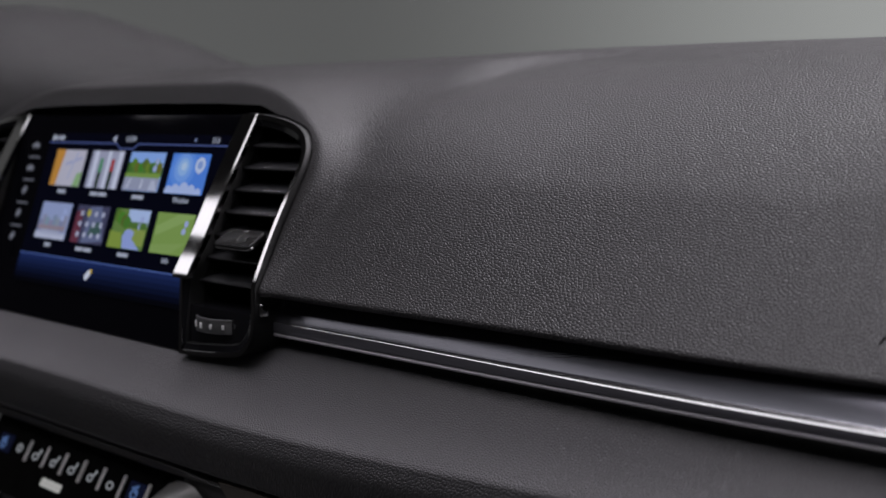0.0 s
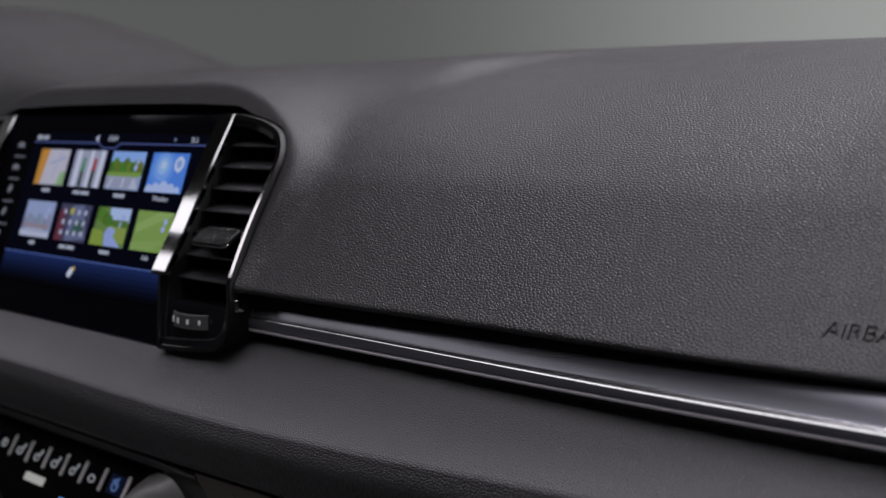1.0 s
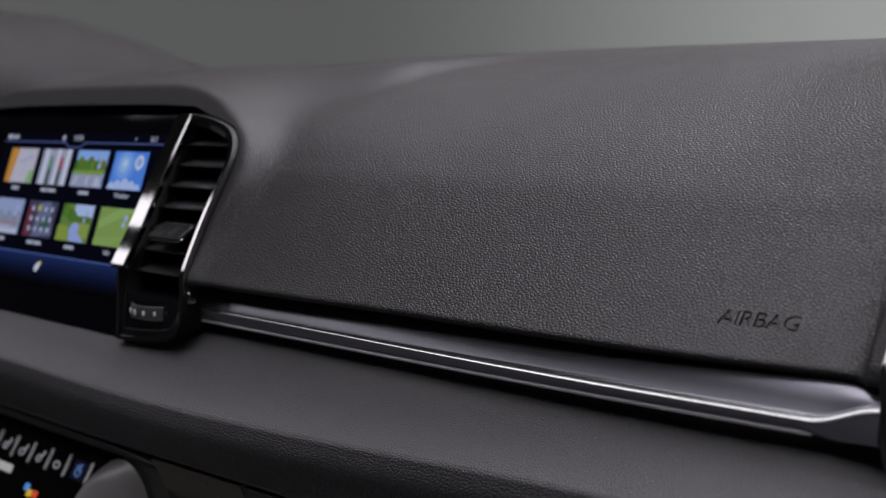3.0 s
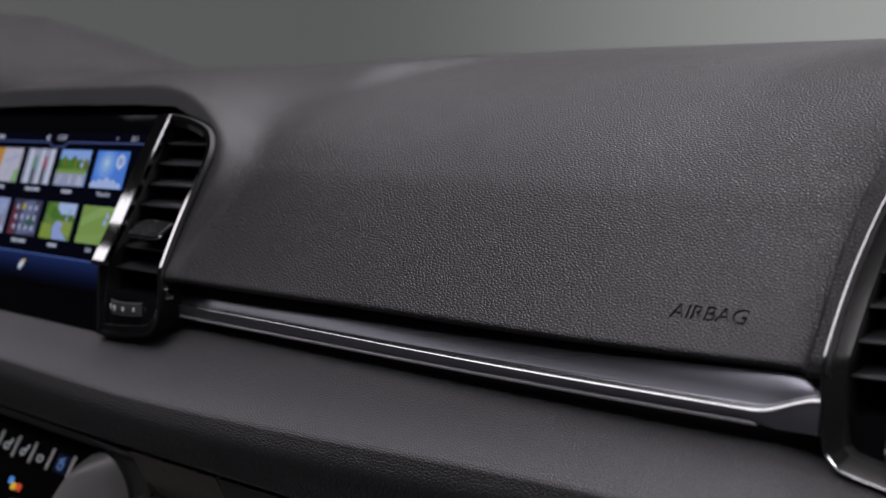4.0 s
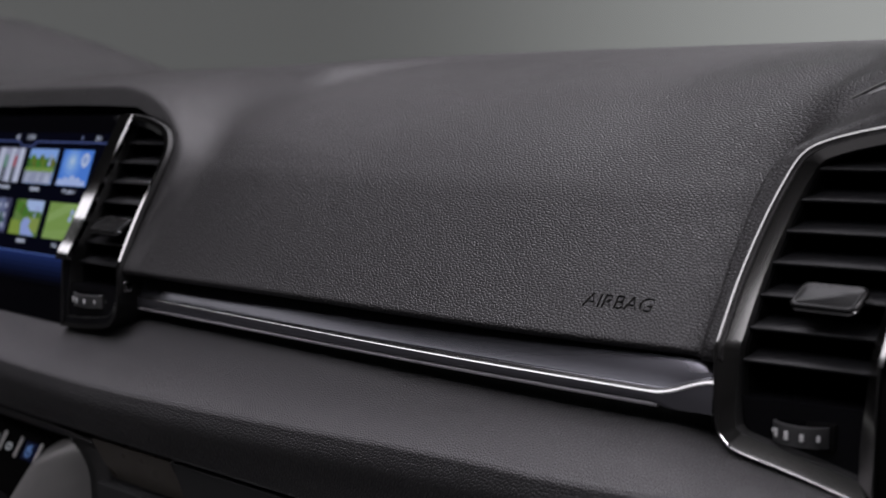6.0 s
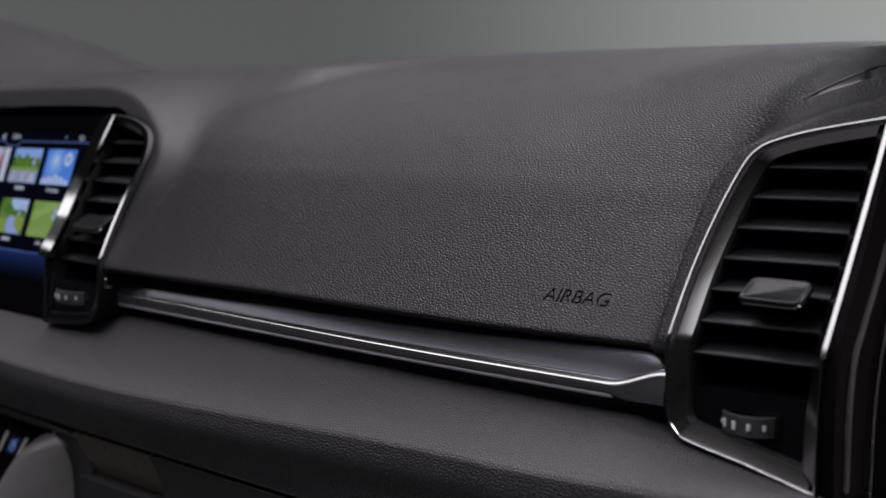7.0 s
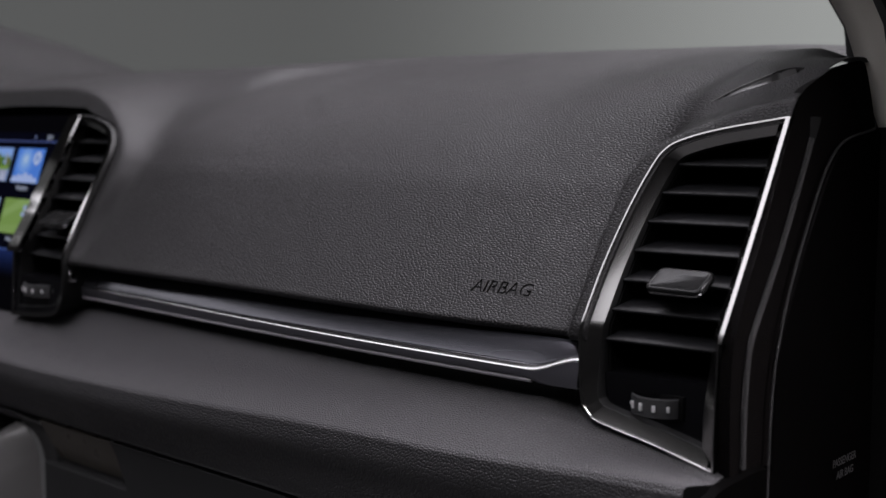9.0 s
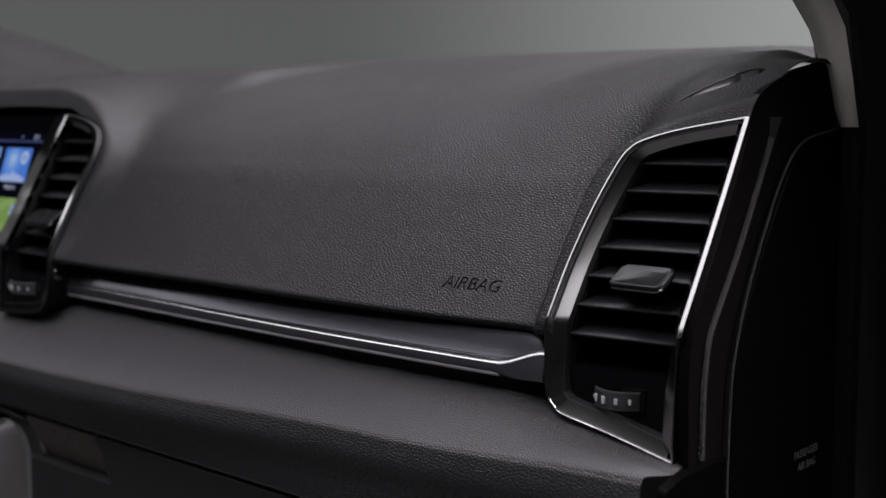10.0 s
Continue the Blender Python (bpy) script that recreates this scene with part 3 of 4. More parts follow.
def air_vent(at, mirror, depth_at, skew, label, pts, slat_z, slat_step, wheel_u, wheel_w, zt, tab_u, tab_w, tab_z, bar, rim, metal, bez, bulge, frame_metal, slopes, panel_d):
    """A vent; at: x of its straight edge; mirror: +1 opens to the right, -1 to the left."""
    t = thing("air_vent", (at, depth_at, 0.93), label=label, category="air vent", group="dashboard air vents")

    def place(u, z, d):
        return Vector((at + mirror * u, depth_at + vent_face(z) + skew * u + d - bulge * max(0.0, (z - 0.9045) * (1.0046 - z)), z))

    base = loop_of(pts)
    rings = []
    flat = ((0.00006, -0.0007), (rim - 0.0001, -0.0007), (rim, 0.0))
    rounded = ((0.00006, -0.0004), (0.00016, -0.0007), (rim * 0.62, -0.00072), (rim * 0.70, -0.00070), (rim * 0.86, -0.00050), (rim, 0.0))
    for d, depth in rounded if rim < 0.002 else flat:
        rings.append([place(u, z, depth) for u, z in inset(base, d)])
    part("chrome_rim", sheet(rings, True), metal, t, "thin chrome rim", 42 if rim < 0.002 else 30)
    bar_rows = []
    for i in range(41):
        z = lerp(0.9040, pts[0][1] - 0.0004, i / 40)
        bar_rows.append([place(lerp(bar[0], bar[1], f), z, d - bar[2] * (1 - ease(0.902, 0.936, z))) for f, d in ((0.0, 0.003), (0.0, -0.0004), (0.06, -0.0012), (0.94, -0.0012), (1.0, -0.0004), (1.0, 0.003))])
    bm = bmesh.new()
    vs = skin(bm, bar_rows)
    bm.faces.new(vs[0]), bm.faces.new(vs[-1])
    part("chrome_bar", bm, metal, t, "bright polished chrome bar", 30)
    rings = [[place(u, z, depth) for u, z in inset(base, d)] for d, depth in ((0.0, -0.0001), (0.0, 0.0032), (0.0003, 0.010), (0.0003, 0.030))]
    part("housing", sheet(rings, True), MATT, t, "black outer housing", 50)
    rings = [[place(u, z, depth * lerp(slopes[0], slopes[1], ease(0.870, 0.905, z)) if depth < 0.005 else depth) for u, z in inset(base, d)] for d, depth in ((rim, 0.0), (rim + 0.0004, 0.0002), (bez, (bez - rim) * 0.34), (bez + 0.0006, (bez - rim) * 0.34 + 0.0006), (bez + 0.0010, 0.012))]
    part("bezel", sheet(rings[:3], True), frame_metal, t, "smoked metal bezel", 14)
    part("bezel_lip", sheet(rings[2:], True), MATT, t, "black inner lip", 40)
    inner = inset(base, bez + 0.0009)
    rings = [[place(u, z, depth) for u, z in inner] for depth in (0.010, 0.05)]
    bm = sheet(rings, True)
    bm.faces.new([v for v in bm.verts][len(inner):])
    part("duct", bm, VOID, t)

    def span(z):
        us = []
        n = len(inner)
        for i in range(n):
            (u0, z0), (u1, z1) = inner[i], inner[(i + 1) % n]
            if (z0 - z) * (z1 - z) < 0:
                us.append(u0 + (u1 - u0) * (z - z0) / (z1 - z0))
        return min(us) - 0.0015, max(us) + 0.0015

    for k in range(7):
        z = slat_z - slat_step * k
        u0, u1 = span(z)
        rows = []
        for j in range(13):
            u = lerp(u0, u1, j / 12)
            f = place(u, z, 0.0085)
            rows.append([f + Vector((0, y, h)) for y, h in ((0.0, -0.0006), (-0.0002, 0.0), (0.0002, 0.0007), (0.010, 0.0030), (0.026, 0.0062), (0.026, 0.0048), (0.010, 0.0012), (0.001, -0.001))])
        bm = bmesh.new()
        vs = skin(bm, rows, True)
        bm.faces.new(vs[0]), bm.faces.new(vs[-1])
        part("slat", bm, SATIN, t, sharp=50)
        if k == 4:
            slide_tab(t, place(tab_u, tab_z, -0.0045), tab_w)
    # lower panel with thumbwheel
    rows = []
    for j in range(9):
        z = lerp(pts[-1][1] + bez + 0.0020, zt, j / 8)
        a, b = span(z)
        rows.append([place(lerp(a, b, i / 12), z, panel_d) for i in range(13)])
    rows.append([q + Vector((0, 0.03, 0.001)) for q in rows[-1]])
    part("wheel_panel", sheet(rows), GLOSS, t, "gloss black lower panel", 50)
    wc = place(wheel_u, 0.5 * (zt + pts[-1][1]) + 0.0063, panel_d - 0.0005)
    rows = []
    for j in range(25):
        an = radians(lerp(-58, 58, j / 24))
        x, y = wheel_w * math.sin(an) / math.sin(radians(58)), -0.0075 * (math.cos(an) - math.cos(radians(58))) / (1 - math.cos(radians(58)))
        ribs = [(-0.0045, 0.0015)] + [(-0.0040 + 0.0080 * n / 22, 0.0003 if n % 2 else 0.0) for n in range(23)] + [(0.0045, 0.0015)]
        rows.append([wc + Vector((x, y + d, h)) for h, d in ribs])
    wheel = part("thumbwheel", sheet(rows), PLASTIC, t, "ribbed black thumbwheel", 20)
    for j, (fr, h, w) in enumerate(((-0.80, 0.0018, 0.0006), (-0.55, 0.0036, 0.0016), (-0.14, 0.0036, 0.0018), (0.30, 0.0030, 0.0017), (0.72, 0.0026, 0.0014))):
        an = radians(58 * fr)
        y = -0.0075 * (math.cos(an) - math.cos(radians(58))) / (1 - math.cos(radians(58)))
        part("wheel_mark", block(wc + Vector((wheel_w * math.sin(an) / math.sin(radians(58)), y - 0.0002, 0)), (w, 0.0010, h), 0.0002, 1, Matrix.Rotation(an * 0.45, 4, "Z")), WHITE, wheel)
    # near-black block stands in for the shaded recess round the wheel
    part("wheel_slot_shade", block(wc + Vector((0, 0.004, 0)), (wheel_w * 2 + 0.004, 0.006, 0.0115), 0.001, 2), VOID, t)
    return t


air_vent(0.1085, 1, 0.0, 0.0, "tall dashboard vent with smoked bezel beside the touchscreen", BESIDE_SCREEN, 0.9838, 0.0136, 0.0345, 0.0180, 0.8875, 0.0425, 0.0370, 0.9265, (-0.0058, 0.0112, 0.0022), 0.0030, CHROME, 0.0070, 0.5, GLOSS, (0.3, 2.1), 0.0022)
air_vent(-0.1905, -1, 0.0, 0.0, "tall dashboard vent with chrome edge on the driver's side", BESIDE_SCREEN, 0.9838, 0.0136, 0.0345, 0.0180, 0.8875, 0.0425, 0.0370, 0.9265, (-0.0058, 0.0112, 0.0022), 0.0030, CHROME, 0.0070, 0.5, GLOSS, (0.3, 2.1), 0.0022)
air_vent(0.6995, -1, 0.0345, -0.145, "tall dashboard vent with chrome edge at the passenger's door", BESIDE_DOOR, 0.9790, 0.0134, 0.0345, 0.0130, 0.8835, 0.0290, 0.0300, 0.9248, (-0.0014, 0.0009, 0.0), 0.0012, SOFT_CHROME, 0.0074, -0.3, SMOKE, (1.2, 3.15), 0.0075)


# ---------------------------------------------------------------- touchscreen
def screen_at(x, z, d=0.0):
    return Vector((x, 0.0184 + 0.33 * (z - 0.9774) - d * 0.95, z + d * 0.31))


def panel_on_screen(x0, x1, z0, z1, d, thick=0.0005):
    rows = [[screen_at(x, z, q) for x in (x0, x1)] for z, q in ((z0, d - thick), (z0, d), (z1, d), (z1, d - thick))]
    return sheet(rows)


LAMPS = {}


def lit(col, power=0.6):
    key = (col, power)
    if key not in LAMPS:
        LAMPS[key] = glow("lit_dot", (col[0] * 0.95, col[1], min(1.0, col[2] * 1.2)), power * 0.96)
    return LAMPS[key]


def join(bms):
    """One bmesh out of several."""
    out = bmesh.new()
    for b in bms:
        me = bpy.data.meshes.new("joined")
        b.to_mesh(me)
        b.free()
        out.from_mesh(me)
        bpy.data.meshes.remove(me)
    return out


def patch(pts, d):
    bm = bmesh.new()
    bm.faces.new([bm.verts.new(screen_at(x, z, d)) for x, z in pts])
    return bm


def dots(cs, r, d):
    return join([patch([(x + r * math.cos(a), z + r * 0.95 * math.sin(a)) for a in [k * math.pi / 5 for k in range(10)]], d) for x, z in cs])


def touchscreen():
    t = thing("touchscreen", (-0.041, 0.005, 0.93), label="black glass touchscreen lit with eight coloured app tiles", category="touchscreen")
    rows = [[screen_at(lerp(-0.1905, 0.1085, i / 8), z, d) for i in range(9)] for z, d in ((0.855, -0.02), (0.857, 0.0), (0.93, 0.0), (1.004, 0.0), (1.006, -0.02))]
    part("glass", sheet(rows), BLACK_GLASS, t, "gloss black glass front", 50)
    disp = part("display", panel_on_screen(-0.1385, 0.0985, 0.882, 0.9905, 0.0004), lit((0.0015, 0.0025, 0.014), 0.25), t, "nearly black lit display")
    D = 0.0010
    for k in range(6):
        a, b = 0.0205 * k / 6, 0.0205 * (k + 1) / 6
        part("footer_bar", panel_on_screen(-0.1385, 0.0985, 0.9005 - b, 0.9005 - a, 0.0006, 0.0002), lit((0.016 * (1 - k / 6) ** 2, 0.032 * (1 - k / 6) ** 2, 0.120 * (1 - k / 6) ** 2), 0.5), disp, "deep blue footer bar")
    part("footer_line", panel_on_screen(-0.1385, 0.0985, 0.9003, 0.9011, 0.0008, 0.0002), lit((0.13, 0.21, 0.52), 0.5), disp)
    line = [(-0.1385, 0.9835), (-0.040, 0.9835), (-0.034, 0.9800), (-0.016, 0.9800), (-0.010, 0.9835), (0.0985, 0.9835)]
    part("header_line", join([tube([screen_at(x, z, 0.0006) for x, z in line], 0.0006, 5)]), lit((0.12, 0.16, 0.38), 0.4), disp)
    turn = Matrix.Rotation(radians(90) - math.atan(0.33), 4, "X")

    def words(w, x, z, size, col=(0.75, 0.78, 0.85), power=0.5, name="lit_words"):
        return part(name, text_mesh(w, size, Matrix.Translation(screen_at(x, z, D)) @ turn, 0.00005), lit(col, power), disp)

    def bars(x, z, widths, h=0.0026, name="unread_words"):
        out, at = [], x - sum(widths) / 2 - 0.0006 * (len(widths) - 1)
        for w in widths:
            out.append(patch([(at, z - h / 2), (at + w, z - h / 2), (at + w, z + h / 2), (at, z + h / 2)], D))
            at += w + 0.0012
        return part(name, join(out), lit((0.75, 0.78, 0.85), 0.42), disp)

    words("15:04", -0.0215, 0.9866, 0.0062)
    words("25.5", 0.0835, 0.9866, 0.0052)
    bars(-0.123, 0.9868, (0.004, 0.007), 0.0030)
    part("status_symbol", dots([(-0.1325, 0.9868)], 0.0024, D), lit((0.8, 0.82, 0.9), 0.5), disp)
    part("status_symbol", patch([(-0.046, 0.9866), (-0.041, 0.9895), (-0.041, 0.9838)], D), lit((0.7, 0.72, 0.8), 0.5), disp)
    part("status_symbol", dots([(0.060, 0.9868)], 0.0014, D), lit((0.25, 0.3, 0.45), 0.5), disp)
    part("footer_symbol", dots([(-0.033, 0.8905), (-0.031, 0.8925)], 0.0028, D), lit((0.8, 0.82, 0.9), 0.6), disp, "pale lit symbol")
    part("footer_symbol", dots([(-0.0278, 0.8945)], 0.0016, D + 0.0002), lit((0.8, 0.55, 0.05), 0.6), disp, "amber dot")

    # the eight tiles: ground colour, then plain shapes on it in shares of its width and height
    def disc(cx, cy, r, n=14):
        return [(min(1.0, max(0.0, cx + r * math.cos(2 * math.pi * k / n))), min(1.0, max(0.0, cy + 1.5 * r * math.sin(2 * math.pi * k / n)))) for k in range(n)]

    SKY, LEAF, DARK, PALE_, GREY = (0.30, 0.48, 0.85), (0.16, 0.30, 0.05), (0.03, 0.05, 0.03), (0.72, 0.74, 0.80), (0.40, 0.42, 0.50)
    tiles = [
        ((0.60, 0.57, 0.60), [((0.65, 0.30, 0.05), [(0, 0), (0.20, 0), (0.30, 1), (0, 1)]), ((0.42, 0.44, 0.60), [(0.4, 0.55), (0.9, 0.75), (0.9, 0.82), (0.4, 0.62)]), ((0.30, 0.50, 0.20), [(0.78, 0), (1, 0), (1, 0.4), (0.85, 0.35)]), ((0.48, 0.50, 0.62), [(0.55, 0.2), (0.6, 0.2), (0.75, 0.95), (0.70, 0.95)])], (0.012,), None),
        ((0.42, 0.42, 0.50), [(PALE_, [(0.10, 0), (0.22, 0), (0.22, 1), (0.10, 1)]), (PALE_, [(0.52, 0), (0.62, 0), (0.62, 1), (0.52, 1)]), (PALE_, [(0.85, 0), (0.97, 0), (0.97, 1), (0.85, 1)]), ((0.08, 0.30, 0.12), [(0.30, 0.42), (0.42, 0.42), (0.40, 0.80), (0.32, 0.80)]), (DARK, [(0.31, 0), (0.41, 0), (0.41, 0.42), (0.31, 0.42)]), ((0.45, 0.05, 0.05), [(0.66, 0.45), (0.78, 0.45), (0.76, 0.78), (0.68, 0.78)]), (DARK, [(0.67, 0), (0.77, 0), (0.77, 0.45), (0.67, 0.45)])], (0.010, 0.012), None),
        (SKY, [((0.10, 0.22, 0.04), [(0, 0.38), (1, 0.38), (1, 0.62), (0, 0.62)])] + [((0.07 + 0.05 * (k % 3), 0.18 + 0.07 * (k % 2), 0.03), disc(0.06 + 0.11 * k, 0.60 + 0.10 * (k % 3 == 1), 0.09)) for k in range(9)] +
         [((0.24, 0.38, 0.07), [(0, 0.34), (1, 0.34), (1, 0.46), (0, 0.44)]), ((0.38, 0.40, 0.48), [(0, 0), (1, 0), (1, 0.34), (0, 0.34)]), (PALE_, [(0.1, 0.05), (0.14, 0.05), (0.22, 0.3), (0.19, 0.3)]), (PALE_, [(0.5, 0.05), (0.54, 0.05), (0.56, 0.3), (0.53, 0.3)]), ((0.55, 0.58, 0.66), [(0.75, 0.03), (0.98, 0.03), (0.9, 0.28), (0.8, 0.28)])], (0.015,), None),
        ((0.10, 0.27, 0.75), [((0.14, 0.33, 0.80), disc(0.36, 0.62, 0.33)), ((0.22, 0.42, 0.86), disc(0.36, 0.64, 0.24)), ((0.34, 0.55, 0.92), disc(0.36, 0.66, 0.15)), ((0.55, 0.70, 0.96), disc(0.37, 0.68, 0.07))] +
         [((0.50, 0.60, 0.86), disc(cx, cy, r)) for cx, cy, r in ((0.10, 0.03, 0.11), (0.28, 0.06, 0.12), (0.50, 0.10, 0.13), (0.70, 0.06, 0.12), (0.88, 0.03, 0.09))] + [((0.62, 0.70, 0.92), disc(0.80, 0.72, 0.13)), ((0.30, 0.42, 0.70), disc(0.80, 0.72, 0.07))], None, "Weather"),
        ((0.36, 0.42, 0.60), [((0.26 + 0.05 * (k % 2), 0.28 + 0.04 * (k % 3), 0.40), [(0.12 * k, 0.2), (0.12 * k + 0.13, 0.2), (0.12 * k + 0.13, 0.52 + 0.07 * (k * 5 % 3)), (0.12 * k, 0.50 + 0.07 * (k * 5 % 3))]) for k in range(8)] +
         [((0.36, 0.28, 0.30), [(0.05, 0.25), (0.95, 0.25), (0.95, 0.36), (0.05, 0.36)]), ((0.58, 0.60, 0.68), [(0, 0), (1, 0), (1, 0.16), (0, 0.18)]), ((0.46, 0.48, 0.58), [(0.1, 0.14), (0.9, 0.12), (0.8, 0.22), (0.2, 0.24)])], (0.009,), None),
        ((0.07, 0.07, 0.12), [((0.16, 0.04, 0.06), [(0, 0), (0.25, 0), (0.2, 0.9), (0, 0.8)]), ((0.16, 0.18, 0.28), [(0.35, 0), (1, 0.1), (0.75, 1), (0.4, 0.95)]), ((0.06, 0.12, 0.10), [(0.5, 0.2), (0.9, 0.3), (0.8, 0.6), (0.55, 0.5)])], (0.010, 0.011), None),
        ((0.16, 0.27, 0.06), [((0.50, 0.62, 0.88), [(0.42, 0.60), (1, 0.62), (1, 1), (0.38, 1)])] + [((0.08 + 0.04 * (k % 2), 0.17 + 0.05 * (k % 3), 0.03), disc(0.05 + 0.09 * k, 0.85 - 0.05 * k, 0.11)) for k in range(5)] + [((0.10, 0.20, 0.04), disc(0.55 + 0.11 * k, 0.58, 0.08)) for k in range(5)] +
         [((0.30, 0.38, 0.08), [(0.40, 0.1), (1, 0.1), (1, 0.5), (0.45, 0.52)]), ((0.36, 0.44, 0.74), [(0.45, 0), (0.95, 0), (0.66, 0.26), (0.70, 0.42), (0.56, 0.50), (0.44, 0.46), (0.38, 0.3)]), ((0.28, 0.38, 0.06), [(0, 0), (0.42, 0), (0.34, 0.38), (0, 0.42)])], (0.014,), None),
        ((0.26, 0.40, 0.09), [((0.32, 0.47, 0.13), [(0.05, 0.42), (0.98, 0.92), (0.98, 1), (0.60, 1), (0.03, 0.65)]), ((0.29, 0.43, 0.11), [(0, 0), (0.55, 0), (0.9, 0.3), (0, 0.2)])], None, "Info"),
    ]
    for n, (ground, shapes, name_bars, name) in enumerate(tiles):
        x0, z1 = -0.1224 + 0.0534 * (n % 4), 0.978 - 0.039 * (n // 4)
        w, h = 0.0445, 0.0265
        tile = part("app_tile", panel_on_screen(x0, x0 + w, z1 - h, z1, 0.0008, 0.0003), lit(ground, 0.62), disp)
        for k, (col, pts) in enumerate(shapes):
            part("picture_shape", patch([(x0 + u * w, z1 - h + v * h) for u, v in pts], 0.0009 + 0.00006 * k), lit(col, 0.62), tile)
        if n in (2, 3, 4, 6, 7):
            part("tile_symbol", dots([(x0 + 0.83 * w, z1 - 0.24 * h), (x0 + 0.80 * w, z1 - 0.42 * h)], 0.0024, 0.0014), lit((0.45, 0.52, 0.75), 0.6), tile)
        if n == 5:
            part("tile_symbol", dots([(x0 + w * (0.2 + 0.22 * (i % 4)), z1 - h * (0.22 + 0.28 * (i // 4))) for i in range(12)], 0.0021, 0.0014), lit((0.60, 0.62, 0.72), 0.55), tile)
            part("tile_symbol", dots([(x0 + w * 0.42, z1 - h * 0.2)], 0.0028, 0.0015), lit((0.6, 0.55, 0.08), 0.55), tile)
        if name:
            words(name, x0 + w * 0.5, z1 - h - 0.0042, 0.0054, name="tile_name")
        else:
            bars(x0 + w * 0.5, z1 - h - 0.0042, name_bars, name="tile_name")
    # touch keys printed on the glass
    for i in range(5):
        z = 0.9804 - 0.01745 * i
        bm = dots([(-0.1628, z), (-0.1595, z + 0.0008), (-0.1562, z)], 0.0022, 0.0006) if i < 2 else dots([(-0.1600, z), (-0.1585, z + 0.0015)], 0.0026, 0.0006)
        part("touch_key", bm, lit((0.5, 0.5, 0.52), 0.28), t, "pale lit key symbol")
        if i < 4:
            part("key_divider", panel_on_screen(-0.1665, -0.1490, z - 0.0094, z - 0.0081, 0.0005, 0.0003), lit((0.4, 0.4, 0.42), 0.25), t)


touchscreen()

# ---------------------------------------------------------------- windscreen, roof, pillar and door frame
GLASS = bpy.data.materials.new("clear_glass")
GLASS.use_nodes = True
GLASS.node_tree.nodes.clear()
g_out = GLASS.node_tree.nodes.new("ShaderNodeOutputMaterial")
g_mix = GLASS.node_tree.nodes.new("ShaderNodeMixShader")
g_mix.inputs[0].default_value = 0.03
g_clear = node(GLASS, "ShaderNodeBsdfTransparent", Color=(0.985, 1.0, 0.99, 1))
g_gloss = node(GLASS, "ShaderNodeBsdfGlossy", Roughness=0.05)
wire(GLASS, g_clear, 0, g_mix, 1)
wire(GLASS, g_gloss, 0, g_mix, 2)
wire(GLASS, g_mix, 0, g_out, 0)
screen = thing("windscreen", (0, 0.4, 1.1), label="clear sloping windscreen above the dashboard", category="windscreen")
pane = part("pane", sheet([[(lerp(-0.72, 0.62, i / 12), y + 0.06 * (abs(i - 6) / 6) ** 2 * -1, z) for i in range(13)] for y, z in ((0.62, 0.98), (0.45, 1.12), (0.25, 1.25), (0.02, 1.38))]), GLASS, screen)
pane.visible_shadow = False


def wall_of(rows, thick):
    """A shell with thickness along x and y."""
    bm = sheet(rows)
    bmesh.ops.solidify(bm, geom=bm.faces[:], thickness=thick)
    return bm


pillar = thing("windscreen_pillar", (0.68, 0.18, 1.0), label="pale grey cloth-covered windscreen pillar trim", category="pillar trim")
rows = []
for i in range(17):
    a = i / 16
    z = lerp(0.9965, 1.42, a)
    y = 0.18 - 0.95 * max(0.0, z - 1.06) - 0.1 * max(0, z - 1.0)
    x0 = 0.6700 - 0.30 * max(0.0, z - 1.025) + 0.012 * ease(1.03, 0.99, z) 
    x1 = 0.6928 - 0.13 * max(0.0, z - 0.9975) - 0.6 * max(0.0, z - 1.03) ** 2
    rows.append([(lerp(x0, x1, j / 8), y + 0.030 * (1 - math.sin(math.pi * (0.25 + 0.45 * j / 8))) - 0.006, z) for j in range(9)])
part("trim_cover", wall_of(rows, 0.004), PALE, pillar, sharp=60)
frame_ob = thing("door_frame", (0.7, 0.2, 0.9), label="black door frame with a rubber seal beside the dashboard", category="door frame")
rows = [[(x, y, z) for x, y in ((0.676, 0.185), (0.6905, 0.180), (0.6935, 0.182))] for z in (0.45, 0.8, 0.9965)]
part("lower_trim", wall_of(rows, 0.004), DOOR_TRIM, frame_ob, "dark plastic sill trim")
rows = []
for i in range(17):
    z = lerp(0.45, 1.42, i / 16)
    k = 0.13 * max(0.0, z - 0.9975) + 0.6 * max(0.0, z - 1.03) ** 2
    b = 0.95 * max(0.0, z - 1.06)
    rows.append([(x - k, y - b, z) for x, y in ((0.6200, 0.270), (0.6925, 0.184), (0.6950, 0.176), (0.7000, 0.174), (0.7040, 0.180), (0.7060, 0.200), (0.74, 0.215), (0.80, 0.22), (0.90, 0.22))])
part("seal", wall_of(rows, 0.004), RUBBER, frame_ob, "black rubber seal")


# ---------------------------------------------------------------- end of the dashboard
def cap_x(y):
    return 0.7000 - 0.10 * (y - 0.068)


